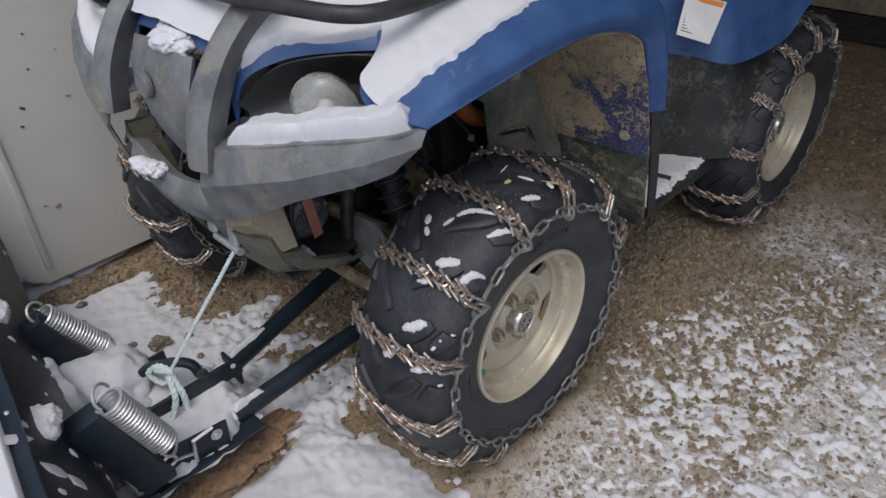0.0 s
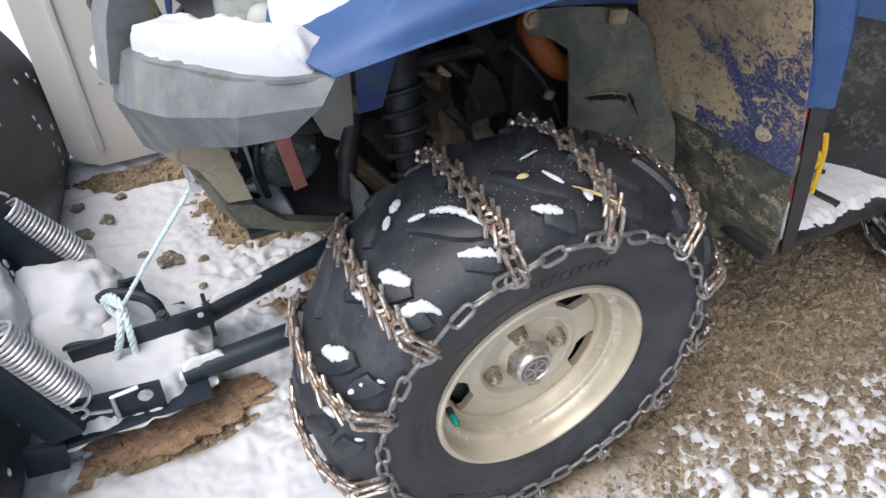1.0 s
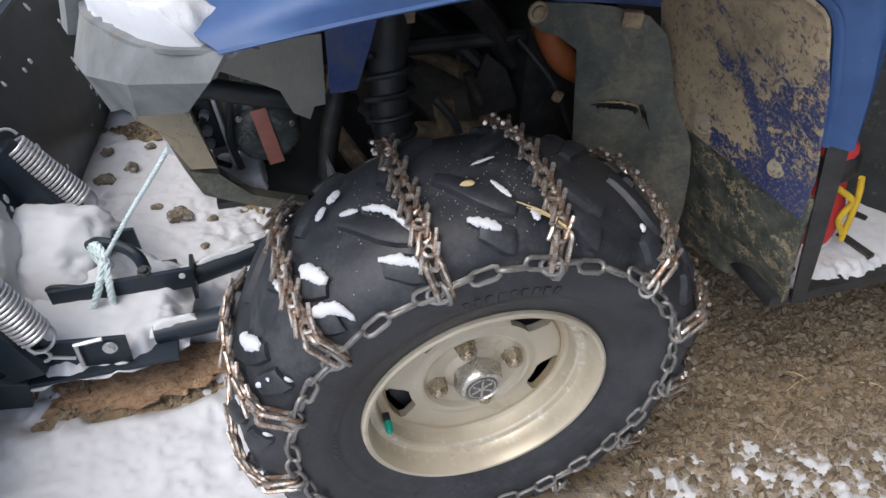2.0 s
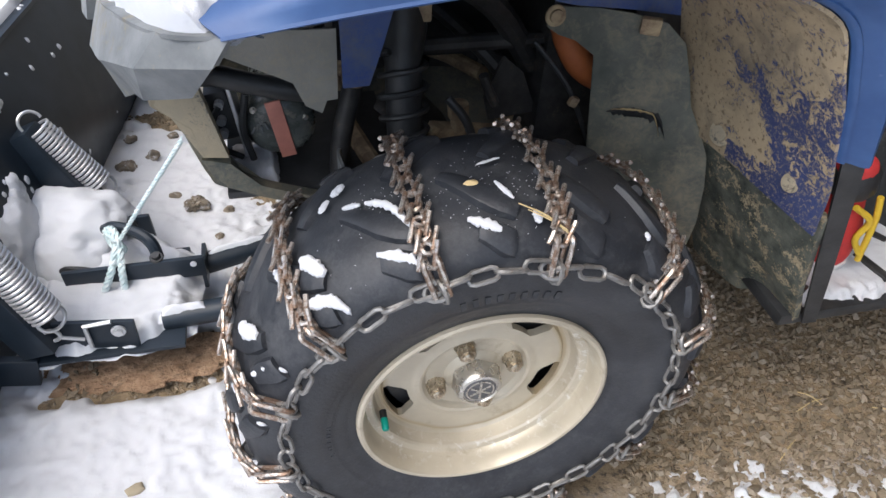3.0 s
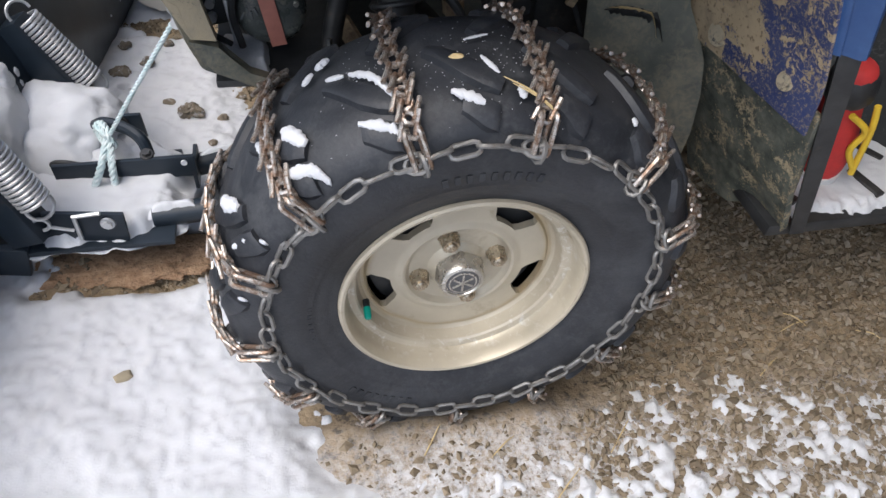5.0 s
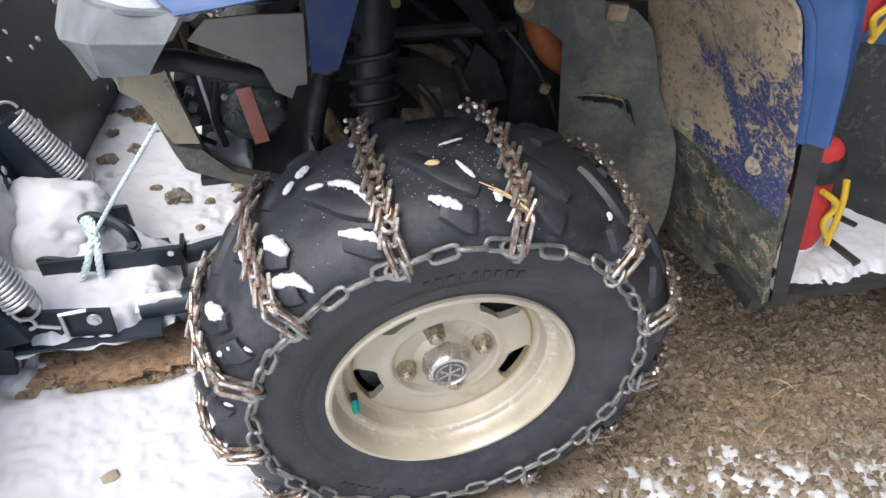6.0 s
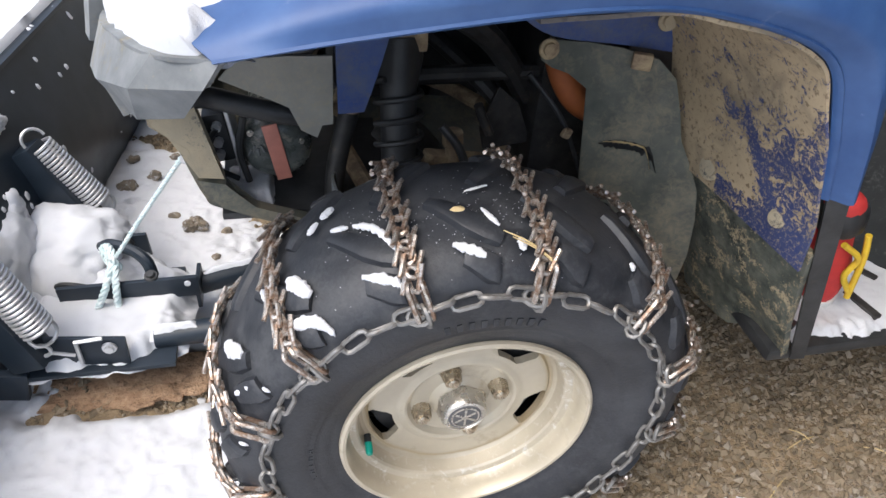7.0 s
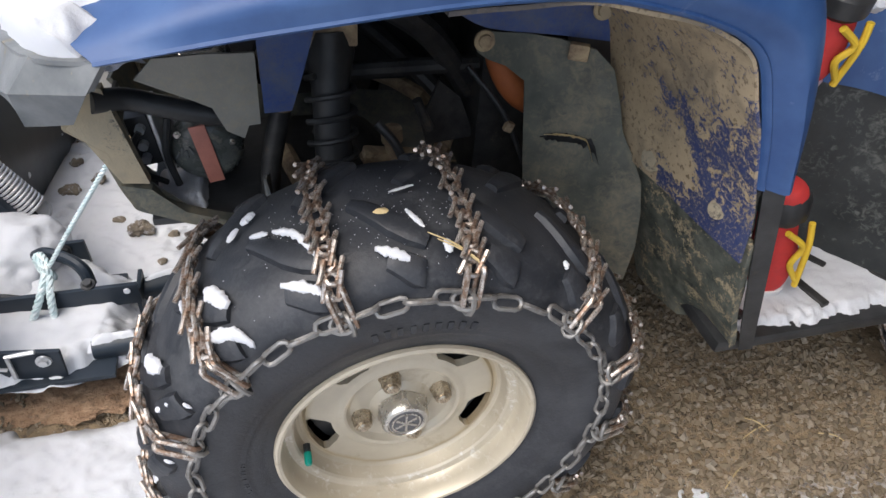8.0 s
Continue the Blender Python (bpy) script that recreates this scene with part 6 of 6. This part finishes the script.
# nut shell and straws on the tyre, leaf and straws on the ground
bm = bmesh.new()
bmesh.ops.create_uvsphere(bm, u_segments=12, v_segments=8, radius=1.0)
c = wc + tread_at(radians(95.3), u_of(0.071), 0.006)
for v in bm.verts:
    v.co = c + Vector((v.co.x * 0.0085, v.co.y * 0.0048 * (1 + 0.2 * v.co.x), v.co.z * 0.0035)) + Vector(noise.noise_vector(v.co * 2)) * 0.0012
solo("seed_pod", bm, M_STRAW, "small pale seed pod lying on the tyre", "seed pod")
def straw(a, b, r=0.0011, sag=0.004):
    mid = tuple((p + q) / 2 + (sag if k == 2 else 0.003) for k, (p, q) in enumerate(zip(a, b)))
    solo("straw", tube([a, mid, b], [r, r * 1.2, r * 0.6], 6, n=8), M_STRAW, "thin dry straw stalk lying loose", "straw", "straws")
for th, u in ((82, 0.22), (83.5, 0.245)):
    a, b = wc + tread_at(radians(th - 4), u - 0.05, 0.016), wc + tread_at(radians(th + 5), u + 0.05, 0.017)
    straw(tuple(a), tuple(b), 0.0009, 0.0)
def on_ground(x, y, h=0.003):
    return float(np.maximum(ground_z(np.array(x), np.array(y)), ground_z(np.array(x), np.array(y)) + snow_depth(np.array(x), np.array(y)))) + h
for (ax_, ay, bx, by) in ((0.635, 0.10, 0.70, 0.115), (0.66, 0.14, 0.69, 0.10), (0.24, -0.07, 0.29, -0.02), (0.13, -0.13, 0.18, -0.09), (0.55, 0.02, 0.60, 0.05), (0.78, 0.08, 0.82, 0.05), (0.05, -0.055, 0.09, -0.03), (-0.05, -0.04, -0.02, 0.0)):
    straw((ax_, ay, on_ground(ax_, ay)), (bx, by, on_ground(bx, by)))
bm = bmesh.new()
snow_dome(bm, (-0.485, 0.165, on_ground(-0.485, 0.165, 0.001)), (0, 0, 1), (1, 0.4, 0), 0.013, 0.009, 0.004, 3.0, 10)
solo("leaf", bm, M_TAN, "small curled brown leaf lying on the snow", "leaf")

# ---- surroundings ----
cab = thing("metal_cabinet", "scuffed cream-painted metal cabinet standing on snowy ground", "cabinet", at=(0.2, 1.6, 0))
def rounded_panel(x0, x1, y, z0, z1, r, thick):
    o = [(x1, z0), (x1, z1), (x0, z1)] + [(x0 + r - r * math.cos(t), z0 + r - r * math.sin(t)) for t in np.linspace(0, math.pi / 2, 8)]
    bm = bmesh.new()
    a = [bm.verts.new((x, y, z)) for x, z in o]
    b = [bm.verts.new((x, y + thick, z)) for x, z in o]
    bm.faces.new(a)
    bm.faces.new(b[::-1])
    for k in range(len(o)):
        bm.faces.new((a[k], a[(k + 1) % len(o)], b[(k + 1) % len(o)], b[k]))
    bmesh.ops.bevel(bm, geom=[e for e in bm.edges if e.is_manifold], offset=0.008, segments=2, affect="EDGES")
    return bm
part("front_panel", rounded_panel(-0.565, 0.95, 1.30, 0.025, 1.15, 0.06, 0.55), M_CREAM, cab)
part("pressed_rib", box((-0.49, 1.298, 0.60), (0.016, 0.014, 1.06), bevel=0.005), M_CREAM, cab)
part("plinth", box((0.2, 1.60, 0.005), (1.35, 0.45, 0.07)), M_WOOD, cab, "dirty brown timber base")
rng = random.Random(8)
for k in range(14):
    x, z, r = rng.uniform(-0.45, 0.0), rng.uniform(0.08, 0.7), rng.uniform(0.002, 0.007)
    part("mud_fleck", box((x, 1.2985, z), (r * 2.2, 0.003, r), Matrix.Rotation(rng.uniform(-0.5, 0.5), 4, "Y"), bevel=0.001), M_TAN if k % 3 else M_BLACK, cab)

crate = thing("wooden_crate", "brown wooden crate with a pale base board", "crate", at=(4.0, 0.6, 0))
for k in range(3):
    part("board", box((3.62, 0.5, 0.24 + 0.21 * k), (0.03, 2.2, 0.20), bevel=0.006), M_WOOD, crate)
part("base_board", box((3.60, 0.5, 0.065), (0.04, 2.2, 0.11)), M_TAN, crate)
part("crate_side", box((4.0, -0.57, 0.33), (0.75, 0.03, 0.64)), M_WOOD, crate)
part("crate_top", box((4.0, 0.5, 0.665), (0.80, 2.2, 0.03)), M_WOOD, crate)
grate = thing("steel_grate", "dark steel grating lying on the earth", "grate", at=(3.3, 0.4, 0))
for k in range(9):
    part("grate_bar", box((3.10 + 0.05 * k, 0.45, 0.012), (0.014, 1.6, 0.02), bevel=0.002), M_ENGINE, grate)
for k in range(9):
    part("cross_bar", box((3.30, -0.3 + 0.19 * k, 0.012), (0.42, 0.010, 0.014), bevel=0.002), M_ENGINE, grate)

# unseen open shed over the quad's rear: roof inferred, walls added to block light
def wall(name, c, s, mat, label):
    return tagged(part(name, box(c, s, bevel=0.0), mat, None, "", smooth=False), label, "wall" if "wall" in name else "roof", kind="structure")
wall("ceiling", (3.10, 1.0, 2.45), (6.4, 6.0, 0.06), M_WOOD, "unseen brown boarded shed roof that shades the yard")
wall("added_wall_east", (6.3, 1.0, 1.2), (0.10, 6.0, 2.44), M_WOOD, "unseen brown board wall added to block light")
wall("added_wall_north", (3.3, 4.0, 1.2), (5.9, 0.10, 2.44), M_WOOD, "unseen brown board wall added to block light")


# added out of view to cut skylight from the near side
wall("added_wall_south", (3.55, -1.95, 1.2), (5.4, 0.10, 2.44), M_WOOD, "unseen brown board wall added to block light")

# reddish soil scraped up along the plow's near edge
M_SOIL = surface("reddish_loose_soil", (0.27, 0.165, 0.095), (0.42, 0.285, 0.175), 60, (0.85, 0.95), dirt=(0.16, 0.105, 0.065), dirt_at=0.60, dirt_scale=90, bump_scale=140, bump_strength=1.0, bump_dist=0.005)
solo("soil_ridge", lump((-0.50, 0.430, -0.001), (0.180, 0.062, 0.011), 4.0, 0.28, 55), M_SOIL, "low ridge of reddish loose soil beside the plow", "soil", kind="stuff")

# ---- gravel ----
def chip_mesh(name, seed):
    rng = np.random.default_rng(seed)
    base = np.array([(1, 0, 0), (0, 1, 0), (-1, 0, 0), (0, -1, 0), (0.3, 0.2, 1), (-0.2, -0.3, 0.9), (0, 0, -1)], float) + rng.uniform(-0.28, 0.28, (7, 3))
    base *= np.array((1.0, rng.uniform(0.55, 0.9), rng.uniform(0.45, 0.8)))
    f = [(0, 1, 4), (1, 2, 4), (2, 5, 4), (2, 3, 5), (3, 0, 5), (0, 4, 5), (1, 0, 6), (2, 1, 6), (3, 2, 6), (0, 3, 6)]
    me = bpy.data.meshes.new(name)
    me.from_pydata(base.tolist(), [], f)
    me.materials.append(M_STONE)
    return me, base, f
CHIPS = [chip_mesh("stone", s) for s in range(8)]

def scatter(n, seed, box_, size, keep):
    rng = np.random.default_rng(seed)
    x, y = rng.uniform(box_[0], box_[1], n), rng.uniform(box_[2], box_[3], n)
    ok = keep(x, y, rng)
    x, y = x[ok], y[ok]
    s = size[0] + (size[1] - size[0]) * rng.random(len(x)) ** 2.4
    return x, y, ground_z(x, y), s, rng.uniform(0, 6.28, len(x)), rng.integers(0, 8, len(x)), rng.uniform(-0.35, 0.35, (len(x), 2))

def free_of(x, y, rng):
    bare = step(0.003, -0.005, snow_depth(x, y))
    return (rng.random(len(x)) < 0.08 + 0.92 * bare) & ~((np.abs(x) < 0.27) & (y > 0.0) & (y < 0.22))

X, Y, Z, S, R, K, TL = scatter(460, 51, (0.27, 0.80, -0.10, 0.34), (0.004, 0.0135), free_of)
for i in range(min(300, len(X))):
    o = new("stone", CHIPS[K[i]][0])
    o.parent = ground
    o.matrix_basis = Matrix.Translation((X[i], Y[i], Z[i] + 0.25 * S[i])) @ Euler((TL[i][0], TL[i][1], R[i])).to_matrix().to_4x4() @ Matrix.Scale(S[i], 4)

def gravel(name, parts, label):
    vs, fs, off = [], [], 0
    for X, Y, Z, S, R, K, TL in parts:
        for i in range(len(X)):
            b, f = CHIPS[K[i]][1], CHIPS[K[i]][2]
            c, s = math.cos(R[i]), math.sin(R[i])
            q = b * S[i]
            q = np.stack([q[:, 0] * c - q[:, 1] * s + X[i], q[:, 0] * s + q[:, 1] * c + Y[i], q[:, 2] + q[:, 0] * TL[i][0] + q[:, 1] * TL[i][1] + Z[i] + 0.25 * S[i]], 1)
            vs.append(q)
            fs.extend([tuple(k + off for k in t) for t in f])
            off += 7
    me = bpy.data.meshes.new(name)
    me.from_pydata(np.vstack(vs).tolist(), [], fs)
    me.materials.append(M_STONE)
    ob = new(name, me)
    ob.parent = ground
    return tagged(ob, label, kind="stuff")
gravel("gravel", [scatter(17000, 61, (0.2, 1.0, -0.35, 0.55), (0.0016, 0.0110), free_of), scatter(12000, 62, (-0.7, 0.35, 0.15, 1.3), (0.002, 0.012), free_of), scatter(7000, 63, (-0.35, 1.4, -0.55, 0.06), (0.002, 0.010), free_of),
                  scatter(5000, 64, (0.8, 2.6, -0.6, 0.9), (0.003, 0.012), free_of), scatter(2500, 65, (-0.72, -0.38, 0.37, 0.52), (0.0015, 0.006), free_of), scatter(400, 66, (-0.65, 0.2, 0.55, 1.3), (0.006, 0.012), lambda x, y, r: r.random(len(x)) < 0.3)], "loose brown gravel chips")
def rock(c, s, seed):
    bm = lump((c[0], c[1], on_ground(c[0], c[1], s[2] * 0.45)), (s[0], s[1], s[2] * 1.25), seed, 0.9, 38)
    solo("rock", bm, M_ROCK, "small brown stone half buried in snow", "rock", "rocks")
for k, (x, y, s) in enumerate(((-0.412, 0.847, 0.022), (-0.46, 0.90, 0.010), (-0.52, 1.06, 0.014), (-0.575, 1.02, 0.018), (-0.58, 1.14, 0.016), (-0.34, 0.83, 0.012), (-0.30, 0.92, 0.010), (-0.48, 1.16, 0.012), (-0.36, 0.74, 0.010))):
    rock((x, y), (s, s * 0.8, s * 0.55), k * 1.3)
